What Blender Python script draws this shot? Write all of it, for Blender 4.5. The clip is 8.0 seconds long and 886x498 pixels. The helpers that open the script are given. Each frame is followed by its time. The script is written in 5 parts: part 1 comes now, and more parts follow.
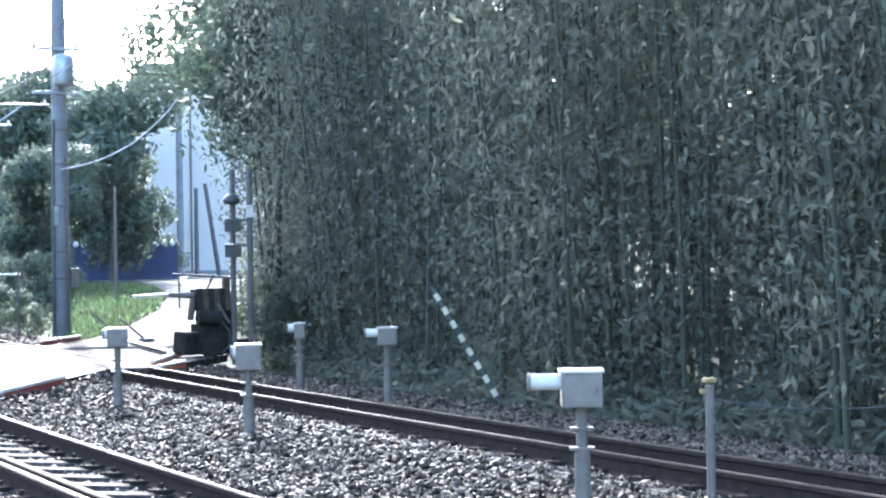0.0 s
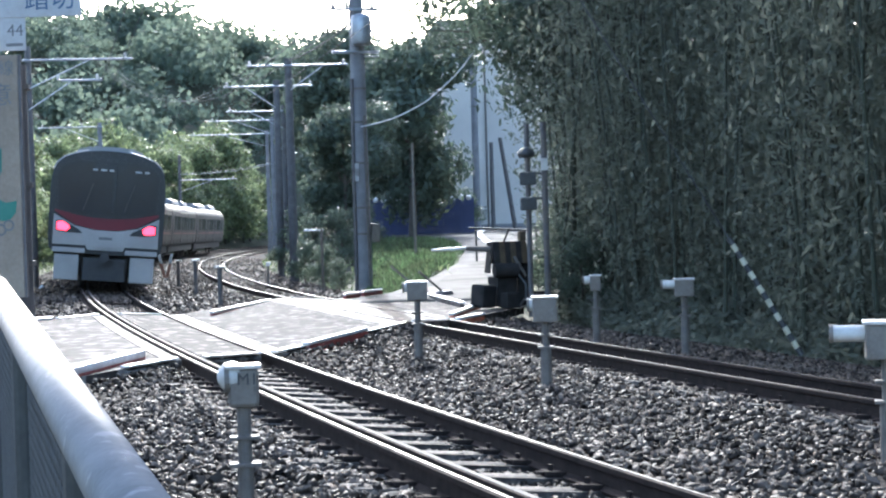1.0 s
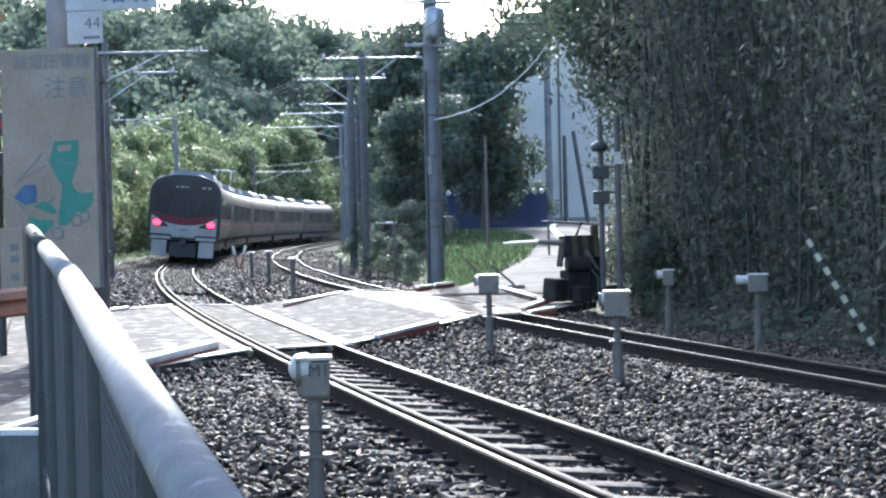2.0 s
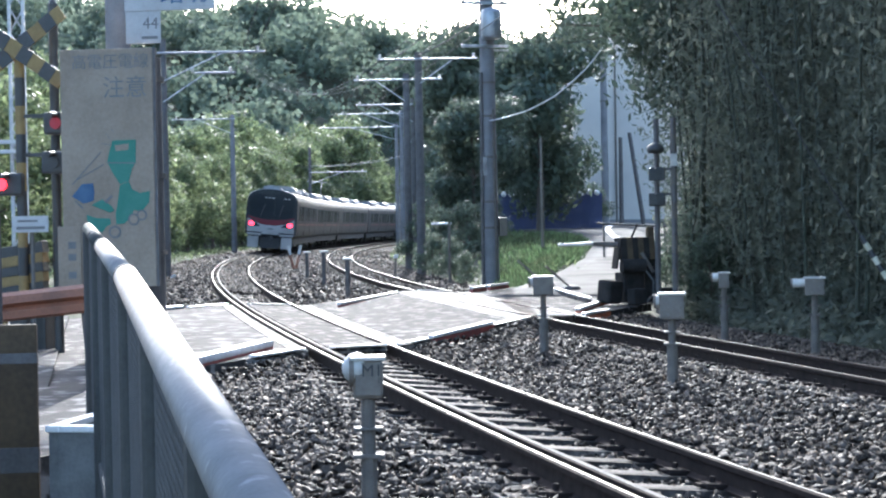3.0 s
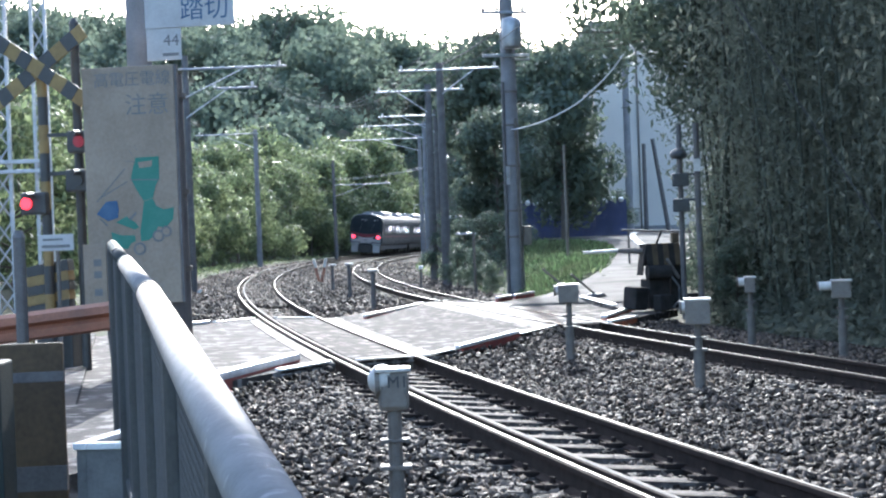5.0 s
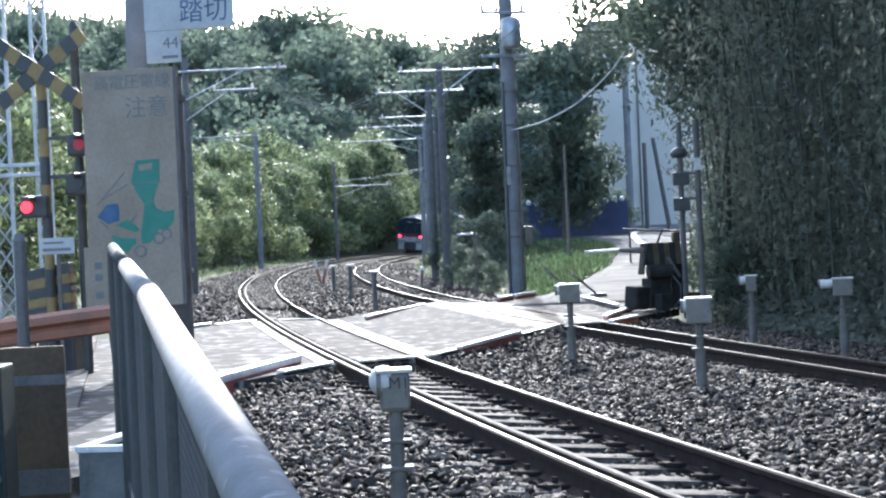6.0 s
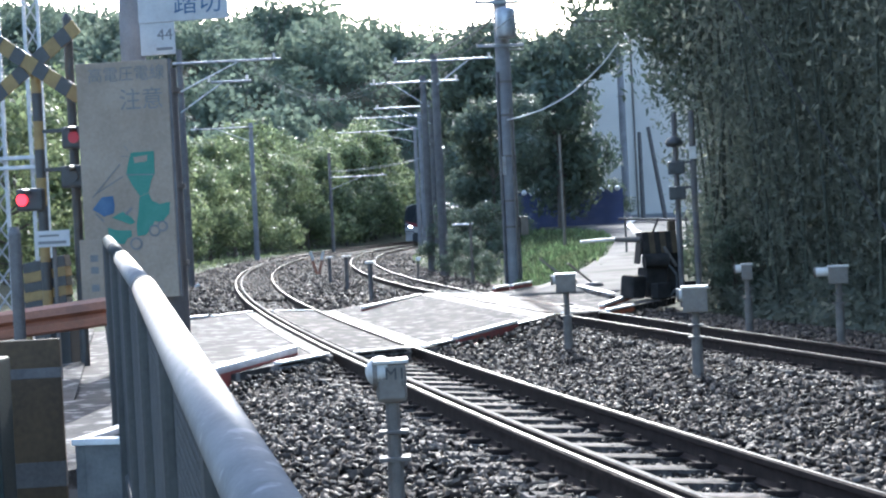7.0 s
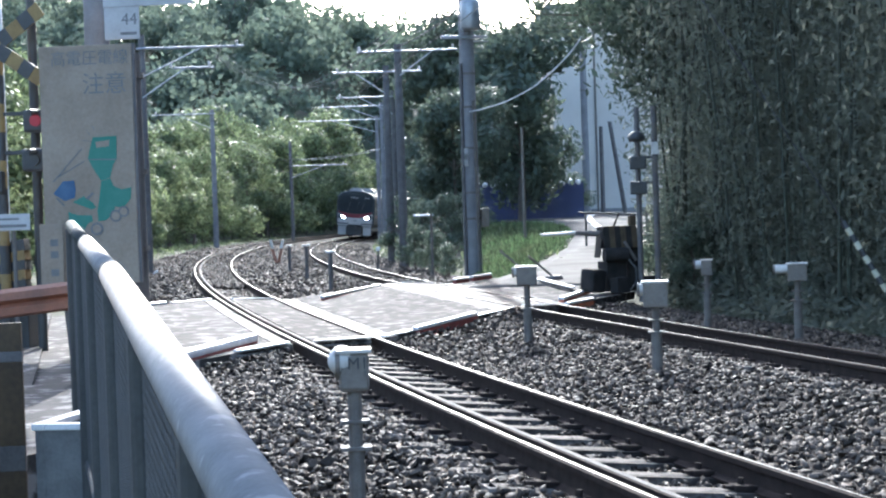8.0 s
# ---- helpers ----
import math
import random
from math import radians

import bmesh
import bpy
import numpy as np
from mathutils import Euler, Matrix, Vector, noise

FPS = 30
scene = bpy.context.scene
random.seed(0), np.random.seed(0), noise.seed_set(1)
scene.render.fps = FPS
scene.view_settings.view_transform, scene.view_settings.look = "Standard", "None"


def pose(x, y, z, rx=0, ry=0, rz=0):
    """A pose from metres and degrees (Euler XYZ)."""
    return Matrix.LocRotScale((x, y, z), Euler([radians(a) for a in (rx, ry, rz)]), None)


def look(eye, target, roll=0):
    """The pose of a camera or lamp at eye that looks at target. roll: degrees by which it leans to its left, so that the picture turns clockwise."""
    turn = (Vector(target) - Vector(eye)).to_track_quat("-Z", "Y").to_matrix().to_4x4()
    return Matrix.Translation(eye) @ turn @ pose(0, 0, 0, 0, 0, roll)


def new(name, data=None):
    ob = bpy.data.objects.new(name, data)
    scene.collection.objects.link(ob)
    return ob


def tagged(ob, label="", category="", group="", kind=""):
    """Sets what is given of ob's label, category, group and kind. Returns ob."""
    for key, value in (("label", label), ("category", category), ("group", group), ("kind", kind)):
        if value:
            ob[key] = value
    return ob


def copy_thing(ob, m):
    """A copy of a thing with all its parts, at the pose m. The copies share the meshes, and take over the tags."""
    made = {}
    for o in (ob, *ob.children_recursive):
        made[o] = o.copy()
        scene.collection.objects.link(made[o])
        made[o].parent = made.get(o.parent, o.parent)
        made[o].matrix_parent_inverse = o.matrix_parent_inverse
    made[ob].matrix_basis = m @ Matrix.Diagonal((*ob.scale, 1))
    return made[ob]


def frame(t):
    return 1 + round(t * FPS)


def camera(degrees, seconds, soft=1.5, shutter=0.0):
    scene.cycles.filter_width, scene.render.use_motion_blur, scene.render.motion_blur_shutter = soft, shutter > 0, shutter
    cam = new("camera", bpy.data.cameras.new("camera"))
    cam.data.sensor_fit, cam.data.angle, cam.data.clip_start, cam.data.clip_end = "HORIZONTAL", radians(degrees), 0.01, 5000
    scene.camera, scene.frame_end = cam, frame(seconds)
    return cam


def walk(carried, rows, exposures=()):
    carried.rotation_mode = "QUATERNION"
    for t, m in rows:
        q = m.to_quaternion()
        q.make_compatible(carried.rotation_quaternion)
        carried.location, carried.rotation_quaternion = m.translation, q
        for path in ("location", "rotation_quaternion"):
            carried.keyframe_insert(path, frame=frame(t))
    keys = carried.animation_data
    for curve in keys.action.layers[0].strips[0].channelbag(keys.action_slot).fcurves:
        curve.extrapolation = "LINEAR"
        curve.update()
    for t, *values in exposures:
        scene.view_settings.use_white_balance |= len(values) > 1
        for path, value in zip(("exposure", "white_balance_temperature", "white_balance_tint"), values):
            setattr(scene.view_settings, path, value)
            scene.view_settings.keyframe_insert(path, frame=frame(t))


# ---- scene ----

# ---------------------------------------------------------------- camera
cam = camera(30.256, 8.0, soft=2.2)
walk(cam, [
    (0, pose(-0.030, 0, 1.348, 90.719, 0.979, -15.894)),
    (0.1, pose(-0.030, 0, 1.348, 90.571, 1.361, -14.551)),
    (0.2, pose(-0.030, 0, 1.348, 90.335, 1.608, -13.236)),
    (0.3, pose(-0.030, 0, 1.348, 90.060, 1.537, -11.377)),
    (0.4, pose(-0.030, 0, 1.348, 89.950, 1.327, -9.773)),
    (0.5, pose(-0.030, 0, 1.348, 89.826, 1.137, -8.572)),
    (0.6, pose(-0.030, 0, 1.348, 89.747, 1.156, -7.502)),
    (0.8, pose(-0.030, 0, 1.348, 89.551, 0.638, -6.338)),
    (1, pose(-0.028, 0, 1.348, 89.293, 1.738, -5.592)),
    (1.5, pose(-0.025, 0, 1.348, 89.237, 1.632, -4.304)),
    (2, pose(-0.022, 0, 1.348, 89.122, 1.396, -3.055)),
    (3.5, pose(-0.016, 0, 1.348, 89.263, 1.064, -0.630)),
    (4, pose(-0.014, 0, 1.348, 89.383, 1.353, -0.309)),
    (4.5, pose(-0.009, 0, 1.348, 89.525, 1.890, -0.196)),
    (6, pose(-0.002, 0, 1.348, 89.600, 2.599, -0.217)),
    (6.5, pose(0.000, 0, 1.348, 89.445, 2.971, -0.084)),
    (7, pose(0.000, 0, 1.348, 89.257, 2.959, -0.361)),
    (7.5, pose(0.000, 0, 1.348, 89.045, 2.939, -1.003)),
    (7.8, pose(-0.015, 0, 1.348, 88.924, 2.508, -1.303)),
    (8, pose(-0.027, 0, 1.348, 88.883, 1.929, -1.767)),
], exposures=[(0.0, 3.3, 5400, 9), (0.2, 2.75, 5450, 9), (0.4, 2.3, 5500, 9), (0.6, 2.3, 5550, 9), (1.5, 2.28, 5550, 9), (3.5, 2.2, 5550, 9), (8.0, 2.2, 5550, 9)])

# ---------------------------------------------------------------- world and sun
SUN_EL, SUN_AZ = radians(27.0), radians(1.0)      # azimuth clockwise from +y
sun_dir = Vector((math.sin(SUN_AZ) * math.cos(SUN_EL), math.cos(SUN_AZ) * math.cos(SUN_EL), math.sin(SUN_EL)))
world = bpy.data.worlds.new("sky")
scene.world = world
world.use_nodes = True
_n = world.node_tree.nodes
_sky = _n.new("ShaderNodeTexSky")
_sky.sky_type, _sky.sun_disc = "NISHITA", False
_sky.sun_elevation, _sky.sun_rotation = SUN_EL, SUN_AZ
_sky.dust_density, _sky.air_density = 3.0, 1.0
_bg = _n["Background"]
_bg.inputs["Strength"].default_value = 0.15
world.node_tree.links.new(_sky.outputs[0], _bg.inputs[0])
sun = new("sun", bpy.data.lights.new("sun", "SUN"))
sun.data.energy, sun.data.angle, sun.data.color = 2.0, radians(0.5), (1.0, 0.95, 0.86)
sun.matrix_world = look((0, 0, 40), Vector((0, 0, 40)) - sun_dir)


# ---------------------------------------------------------------- helpers of this scene
def part(name, bm, material, parent=None, label="", smooth=False):
    """One bmesh as one mesh object under a thing."""
    me = bpy.data.meshes.new(name)
    bm.to_mesh(me)
    bm.free()
    if smooth:
        me.shade_smooth()
    me.materials.append(material)
    ob = new(name, me)
    if parent is not None:
        ob.parent = parent
    if label:
        ob["label"] = label
    return ob


def raw(name, verts, faces, material, parent=None, smooth=False):
    me = bpy.data.meshes.new(name)
    me.from_pydata([tuple(map(float, v)) for v in verts], [], [tuple(map(int, f)) for f in faces])
    me.update()
    if smooth:
        me.shade_smooth()
    me.materials.append(material)
    ob = new(name, me)
    if parent is not None:
        ob.parent = parent
    return ob


def bx(bm, size, at=(0, 0, 0), rot=(0, 0, 0), bevel=0.0):
    """A box, with bevelled edges when bevel is given."""
    m = pose(*at, *rot) @ Matrix.Diagonal((*size, 1))
    r = bmesh.ops.create_cube(bm, size=1.0, matrix=m)
    if bevel:
        es = list({e for v in r["verts"] for e in v.link_edges})
        bmesh.ops.bevel(bm, geom=es, offset=bevel, segments=2, affect="EDGES", profile=0.6)
    return bm


def cy(bm, p0, p1, r0, r1=None, seg=12):
    """A tapered cylinder from p0 to p1."""
    p0, p1 = Vector(p0), Vector(p1)
    d = p1 - p0
    m = Matrix.Translation((p0 + p1) / 2) @ d.to_track_quat("Z", "Y").to_matrix().to_4x4()
    bmesh.ops.create_cone(bm, cap_ends=True, segments=seg, radius1=r0, radius2=r0 if r1 is None else r1, depth=d.length, matrix=m)
    return bm


def tube(bm, pts, radii, seg=8):
    """One closed tube through the points."""
    rings = []
    for i, (p, r) in enumerate(zip(pts, radii)):
        d = Vector(pts[min(i + 1, len(pts) - 1)]) - Vector(pts[max(i - 1, 0)])
        m = d.to_track_quat("Z", "Y").to_matrix()
        rings.append([bm.verts.new(Vector(p) + m @ Vector((r * math.cos(6.28318 * k / seg), r * math.sin(6.28318 * k / seg), 0))) for k in range(seg)])
    for q, w in zip(rings, rings[1:]):
        for k in range(seg):
            bm.faces.new((q[k], q[(k + 1) % seg], w[(k + 1) % seg], w[k]))
    bm.faces.new(rings[0][::-1])
    bm.faces.new(rings[-1])
    return bm


def lathe(bm, prof, seg=16, at=(0, 0, 0)):
    """A turned shape from (radius, height) pairs."""
    rings = []
    for r, z in prof:
        rings.append([bm.verts.new((at[0] + r * math.cos(2 * math.pi * i / seg), at[1] + r * math.sin(2 * math.pi * i / seg), at[2] + z)) for i in range(seg)])
    for a, b in zip(rings, rings[1:]):
        for i in range(seg):
            bm.faces.new((a[i], a[(i + 1) % seg], b[(i + 1) % seg], b[i]))
    bm.faces.new(rings[0][::-1])
    bm.faces.new(rings[-1])
    return bm


def prism(bm, outline, y0, y1):
    """An outline of (x, z) pairs drawn from y0 to y1."""
    a = [bm.verts.new((x, y0, z)) for x, z in outline]
    b = [bm.verts.new((x, y1, z)) for x, z in outline]
    n = len(a)
    bm.faces.new(a)
    bm.faces.new(b[::-1])
    for i in range(n):
        bm.faces.new((a[i], b[i], b[(i + 1) % n], a[(i + 1) % n]))
    bmesh.ops.recalc_face_normals(bm, faces=bm.faces)
    return bm


def B():
    return bmesh.new()


def thing(name, label, category, at=(0, 0, 0), rz=0.0, group=""):
    ob = new(name)
    ob.empty_display_size = 0.2
    ob.matrix_basis = pose(*at, 0, 0, rz)
    return tagged(ob, label, category, group)


def wire(name, pts, r, material, label, category, sag=0.0, kind="", parent=None):
    cu = bpy.data.curves.new(name, "CURVE")
    cu.dimensions, cu.bevel_depth, cu.bevel_resolution = "3D", r, 1
    full = []
    for a, b in zip(pts, pts[1:]):
        a, b = Vector(a), Vector(b)
        for i in range(10):
            f = i / 10
            p = a.lerp(b, f)
            p.z -= sag * 4 * f * (1 - f)
            full.append(p)
    full.append(Vector(pts[-1]))
    sp = cu.splines.new("POLY")
    sp.points.add(len(full) - 1)
    for q, p in zip(sp.points, full):
        q.co = (*p, 1)
    cu.materials.append(material)
    ob = new(name, cu)
    if parent is not None:
        ob.parent = parent
        return ob
    return tagged(ob, label, category, kind=kind)


def lettering(body, size, material, m, parent, name="lettering"):
    cu = bpy.data.curves.new(name, "FONT")
    cu.body, cu.size, cu.align_x, cu.align_y, cu.extrude = body, size, "CENTER", "CENTER", 0.001
    cu.materials.append(material)
    ob = new(name, cu)
    ob.parent = parent
    ob.matrix_basis = m
    return ob


# ---------------------------------------------------------------- materials
def mat(name, c0, c1=None, rough=0.7, metal=0.0, scale=6.0, fine=60.0, bump=0.3, rnd=0.0, trans=0.0, spots=None, spec=0.5, dist=0.01):
    """A surface with a coarse stain and a fine grain; rnd varies each piece by its own random number."""
    m = bpy.data.materials.new(name)
    m.use_nodes = True
    t, ns = m.node_tree, m.node_tree.nodes
    p = ns["Principled BSDF"]
    c1 = c1 or tuple(v * 0.7 for v in c0)
    co = ns.new("ShaderNodeTexCoord")
    a, b = ns.new("ShaderNodeTexNoise"), ns.new("ShaderNodeTexNoise")
    a.inputs["Scale"].default_value, b.inputs["Scale"].default_value = scale, fine
    a.inputs["Detail"].default_value, b.inputs["Detail"].default_value = 6, 4
    for q in (a, b):
        t.links.new(co.outputs["Object"], q.inputs["Vector"])
    mix = ns.new("ShaderNodeMix")
    mix.data_type = "RGBA"
    mix.inputs["A"].default_value, mix.inputs["B"].default_value = (*c0, 1), (*c1, 1)
    add = ns.new("ShaderNodeMath")
    add.operation = "MULTIPLY_ADD"
    add.inputs[1].default_value = 0.45
    t.links.new(b.outputs["Fac"], add.inputs[0])
    t.links.new(a.outputs["Fac"], add.inputs[2])
    ramp = ns.new("ShaderNodeMapRange")
    ramp.inputs["From Min"].default_value, ramp.inputs["From Max"].default_value = 0.5, 0.95
    t.links.new(add.outputs[0], ramp.inputs["Value"])
    t.links.new(ramp.outputs[0], mix.inputs["Factor"])
    col = mix.outputs["Result"]
    if spots:
        v = ns.new("ShaderNodeTexNoise")
        v.inputs["Scale"].default_value, v.inputs["Detail"].default_value = spots[1], 8
        t.links.new(co.outputs["Object"], v.inputs["Vector"])
        r2 = ns.new("ShaderNodeMapRange")
        r2.inputs["From Min"].default_value, r2.inputs["From Max"].default_value = spots[2], spots[2] + 0.08
        t.links.new(v.outputs["Fac"], r2.inputs["Value"])
        m2 = ns.new("ShaderNodeMix")
        m2.data_type = "RGBA"
        m2.inputs["B"].default_value = (*spots[0], 1)
        t.links.new(r2.outputs[0], m2.inputs["Factor"])
        t.links.new(col, m2.inputs["A"])
        col = m2.outputs["Result"]
    if rnd:
        oi, ge = ns.new("ShaderNodeObjectInfo"), ns.new("ShaderNodeNewGeometry")
        sm = ns.new("ShaderNodeMath")
        sm.operation = "ADD"
        t.links.new(oi.outputs["Random"], sm.inputs[0])
        t.links.new(ge.outputs["Random Per Island"], sm.inputs[1])
        fr = ns.new("ShaderNodeMath")
        fr.operation = "FRACT"
        t.links.new(sm.outputs[0], fr.inputs[0])
        mr = ns.new("ShaderNodeMapRange")
        mr.inputs["To Min"].default_value, mr.inputs["To Max"].default_value = 1 - rnd, 1 + rnd
        t.links.new(fr.outputs[0], mr.inputs["Value"])
        hs = ns.new("ShaderNodeHueSaturation")
        t.links.new(mr.outputs[0], hs.inputs["Value"])
        t.links.new(col, hs.inputs["Color"])
        col = hs.outputs["Color"]
    t.links.new(col, p.inputs["Base Color"])
    p.inputs["Metallic"].default_value = metal
    p.inputs["Specular IOR Level"].default_value = spec
    rr = ns.new("ShaderNodeMapRange")
    rr.inputs["To Min"].default_value, rr.inputs["To Max"].default_value = max(0.03, rough - 0.12), min(1, rough + 0.12)
    t.links.new(b.outputs["Fac"], rr.inputs["Value"])
    t.links.new(rr.outputs[0], p.inputs["Roughness"])
    if bump:
        bu = ns.new("ShaderNodeBump")
        bu.inputs["Strength"].default_value, bu.inputs["Distance"].default_value = bump, dist
        t.links.new(add.outputs[0], bu.inputs["Height"])
        t.links.new(bu.outputs[0], p.inputs["Normal"])
    if trans:
        tl, ms = ns.new("ShaderNodeBsdfTranslucent"), ns.new("ShaderNodeMixShader")
        br = ns.new("ShaderNodeHueSaturation")
        br.inputs["Value"].default_value = 1.6
        t.links.new(col, br.inputs["Color"])
        t.links.new(br.outputs[0], tl.inputs["Color"])
        ms.inputs[0].default_value = trans
        t.links.new(p.outputs[0], ms.inputs[1])
        t.links.new(tl.outputs[0], ms.inputs[2])
        t.links.new(ms.outputs[0], ns["Material Output"].inputs["Surface"])
    return m


def glow(name, c, power):
    m = bpy.data.materials.new(name)
    m.use_nodes = True
    p = m.node_tree.nodes["Principled BSDF"]
    p.inputs["Base Color"].default_value = (*c, 1)
    p.inputs["Emission Color"].default_value = (*c, 1)
    p.inputs["Emission Strength"].default_value = power
    return m


M_STONE = mat("ballast stone", (0.130, 0.102, 0.078), (0.032, 0.026, 0.021), 0.66, scale=9, fine=90, bump=0.2, rnd=0.9, spec=0.07)
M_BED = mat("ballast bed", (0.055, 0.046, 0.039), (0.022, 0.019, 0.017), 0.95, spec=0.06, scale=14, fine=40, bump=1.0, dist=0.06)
M_SOIL = mat("bare soil and weeds", (0.10, 0.088, 0.062), (0.05, 0.062, 0.034), 0.95, spec=0.08, scale=1.2, fine=18, bump=0.8, dist=0.08)
M_RAILHEAD = mat("polished rail head", (0.075, 0.068, 0.062), (0.035, 0.031, 0.028), 0.42, 0.6, scale=3, fine=80, bump=0.05)
M_RUST = mat("rusty rail steel", (0.040, 0.030, 0.025), (0.022, 0.017, 0.015), 0.95, 0.0, scale=12, fine=120, bump=0.3, spec=0.05)
M_GUARD = mat("worn guard rail steel", (0.055, 0.045, 0.038), (0.032, 0.026, 0.022), 0.85, 0.0, scale=6, fine=80, bump=0.15)
M_SLEEPER = mat("weathered concrete sleeper", (0.20, 0.175, 0.148), (0.040, 0.034, 0.030), 0.9, scale=5, fine=40, bump=0.6, rnd=0.5, spec=0.1, spots=((0.045, 0.038, 0.032), 3.0, 0.50))
# Pale spots paint sun flecks and streaks over the worn asphalt.
M_ASPHALT = mat("worn asphalt", (0.085, 0.076, 0.067), (0.035, 0.031, 0.028), 0.9, spec=0.10, scale=2.6, fine=45, bump=1.0, dist=0.02, spots=((0.25, 0.228, 0.205), 5.0, 0.54))
# Dark spots paint patches of tree shadow onto the road.
M_ROAD = mat("grey concrete road with painted shade", (0.13, 0.122, 0.112), (0.065, 0.060, 0.054), 0.9, spec=0.1, scale=0.9, fine=60, bump=0.5, spots=((0.05, 0.047, 0.042), 0.7, 0.54))
# Pale spots mottle the slab and stand in for its bright glints.
M_PANEL = mat("crossing slab", (0.066, 0.058, 0.051), (0.024, 0.021, 0.019), 0.9, spec=0.1, scale=2.2, fine=38, bump=1.0, dist=0.03, spots=((0.24, 0.217, 0.193), 4.5, 0.55))
M_KERB = mat("white kerb top", (0.80, 0.77, 0.74), (0.55, 0.50, 0.47), 0.35, scale=8, fine=60, bump=0.3)
M_KERBRED = mat("red kerb side", (0.34, 0.07, 0.05), (0.18, 0.05, 0.04), 0.65, scale=8, fine=60, bump=0.3)
M_ORANGE = mat("orange marker paint", (0.65, 0.17, 0.06), (0.4, 0.12, 0.06), 0.6, scale=9, fine=60)
M_GREYBOX = mat("pale grey painted box", (0.20, 0.172, 0.140), (0.13, 0.110, 0.088), 0.6, scale=7, fine=50, bump=0.15)
M_WHITEBOX = mat("off-white painted metal", (0.60, 0.58, 0.53), (0.42, 0.39, 0.34), 0.45, scale=6, fine=50, bump=0.1)
M_POST = mat("galvanised post", (0.15, 0.130, 0.110), (0.09, 0.078, 0.066), 0.7, 0.1, scale=9, fine=90, bump=0.15)
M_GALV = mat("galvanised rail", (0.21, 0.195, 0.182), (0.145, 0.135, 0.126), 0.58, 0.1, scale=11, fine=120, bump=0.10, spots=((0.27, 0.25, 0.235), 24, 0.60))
M_GREENPOST = mat("grey-green fence paint", (0.05, 0.05, 0.046), (0.032, 0.032, 0.03), 0.7, scale=9, fine=70, bump=0.15)
M_CONC = mat("pole concrete", (0.22, 0.215, 0.215), (0.14, 0.135, 0.135), 0.85, scale=3, fine=60, bump=0.35)
M_DARKPOLE = mat("dark steel pole", (0.13, 0.12, 0.115), (0.075, 0.068, 0.065), 0.6, 0.3, scale=5, fine=60, bump=0.2)
M_STEEL = mat("catenary steel", (0.40, 0.41, 0.42), (0.26, 0.27, 0.28), 0.45, 0.6, scale=6, fine=70, bump=0.1)
# Yellow dimmed towards brown to carry the shade on the warning cross.
M_YELLOW = mat("yellow paint dimmed for shade", (0.27, 0.19, 0.075), (0.18, 0.125, 0.055), 0.65, scale=7, fine=60, bump=0.15, spec=0.25)
M_BLACK = mat("black paint", (0.025, 0.025, 0.025), (0.045, 0.045, 0.042), 0.5, scale=7, fine=60, bump=0.15)
M_BOARD = mat("faded white board", (0.30, 0.245, 0.185), (0.21, 0.165, 0.12), 0.75, scale=1.6, fine=30, bump=0.1, spec=0.2)
M_PLATE = mat("white sign plate", (0.44, 0.43, 0.41), (0.34, 0.33, 0.315), 0.6, scale=5, fine=50, bump=0.05, spec=0.25)
M_TEAL = mat("teal sign print", (0.045, 0.165, 0.118), (0.075, 0.20, 0.15), 0.7, scale=6, fine=50, bump=0.05, spec=0.2)
M_NAVY = mat("blue sign print", (0.045, 0.085, 0.15), (0.08, 0.13, 0.20), 0.7, scale=6, fine=50, bump=0.05, spec=0.2)
M_INK = mat("grey-black lettering", (0.10, 0.10, 0.10), (0.16, 0.155, 0.15), 0.6, scale=6, fine=50, bump=0.0)
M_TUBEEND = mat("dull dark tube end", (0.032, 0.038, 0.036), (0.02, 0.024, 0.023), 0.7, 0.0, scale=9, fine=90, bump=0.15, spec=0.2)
M_BROWN = mat("brown painted steel", (0.30, 0.11, 0.055), (0.17, 0.07, 0.04), 0.55, scale=4, fine=50, bump=0.2)
M_BROWNPANEL = mat("dirty brown panel", (0.11, 0.075, 0.042), (0.055, 0.040, 0.026), 0.75, scale=3, fine=40, bump=0.2, spec=0.2)
M_CABINET = mat("dark green cabinet", (0.035, 0.045, 0.042), (0.02, 0.027, 0.025), 0.65, scale=5, fine=60, bump=0.15, spec=0.2)
M_PLANTER = mat("pale blue concrete", (0.17, 0.168, 0.16), (0.10, 0.10, 0.096), 0.85, scale=6, fine=60, bump=0.3)
M_RIM = mat("white rim", (0.78, 0.77, 0.75), (0.6, 0.58, 0.56), 0.5, scale=6, fine=60, bump=0.1)
M_LAMPRED = glow("red lamp", (1.0, 0.02, 0.03), 1.2)
M_LAMPDIM = glow("dim red lamp", (0.10, 0.006, 0.01), 0.35)
M_TAIL = glow("tail light", (1.0, 0.025, 0.05), 1.8)
M_HEAD = glow("head light", (1.0, 0.98, 0.95), 30.0)
# Base far darker than stainless steel: the sides' shade is in the colour.
M_SILVER = mat("stainless train side darkened for shade", (0.075, 0.076, 0.074), (0.050, 0.052, 0.051), 0.6, 0.15, scale=1.5, fine=60, bump=0.04, spec=0.2)
M_FACEBLACK = mat("black train front", (0.020, 0.024, 0.028), (0.028, 0.032, 0.036), 0.25, scale=2, fine=40, bump=0.02, spec=0.25)
M_FACEWHITE = mat("pale train front", (0.34, 0.32, 0.30), (0.26, 0.248, 0.232), 0.45, scale=2, fine=40, bump=0.03)
M_FACERED = mat("red train stripe", (0.15, 0.02, 0.028), (0.11, 0.018, 0.024), 0.45, scale=2, fine=40, bump=0.03, spec=0.25)
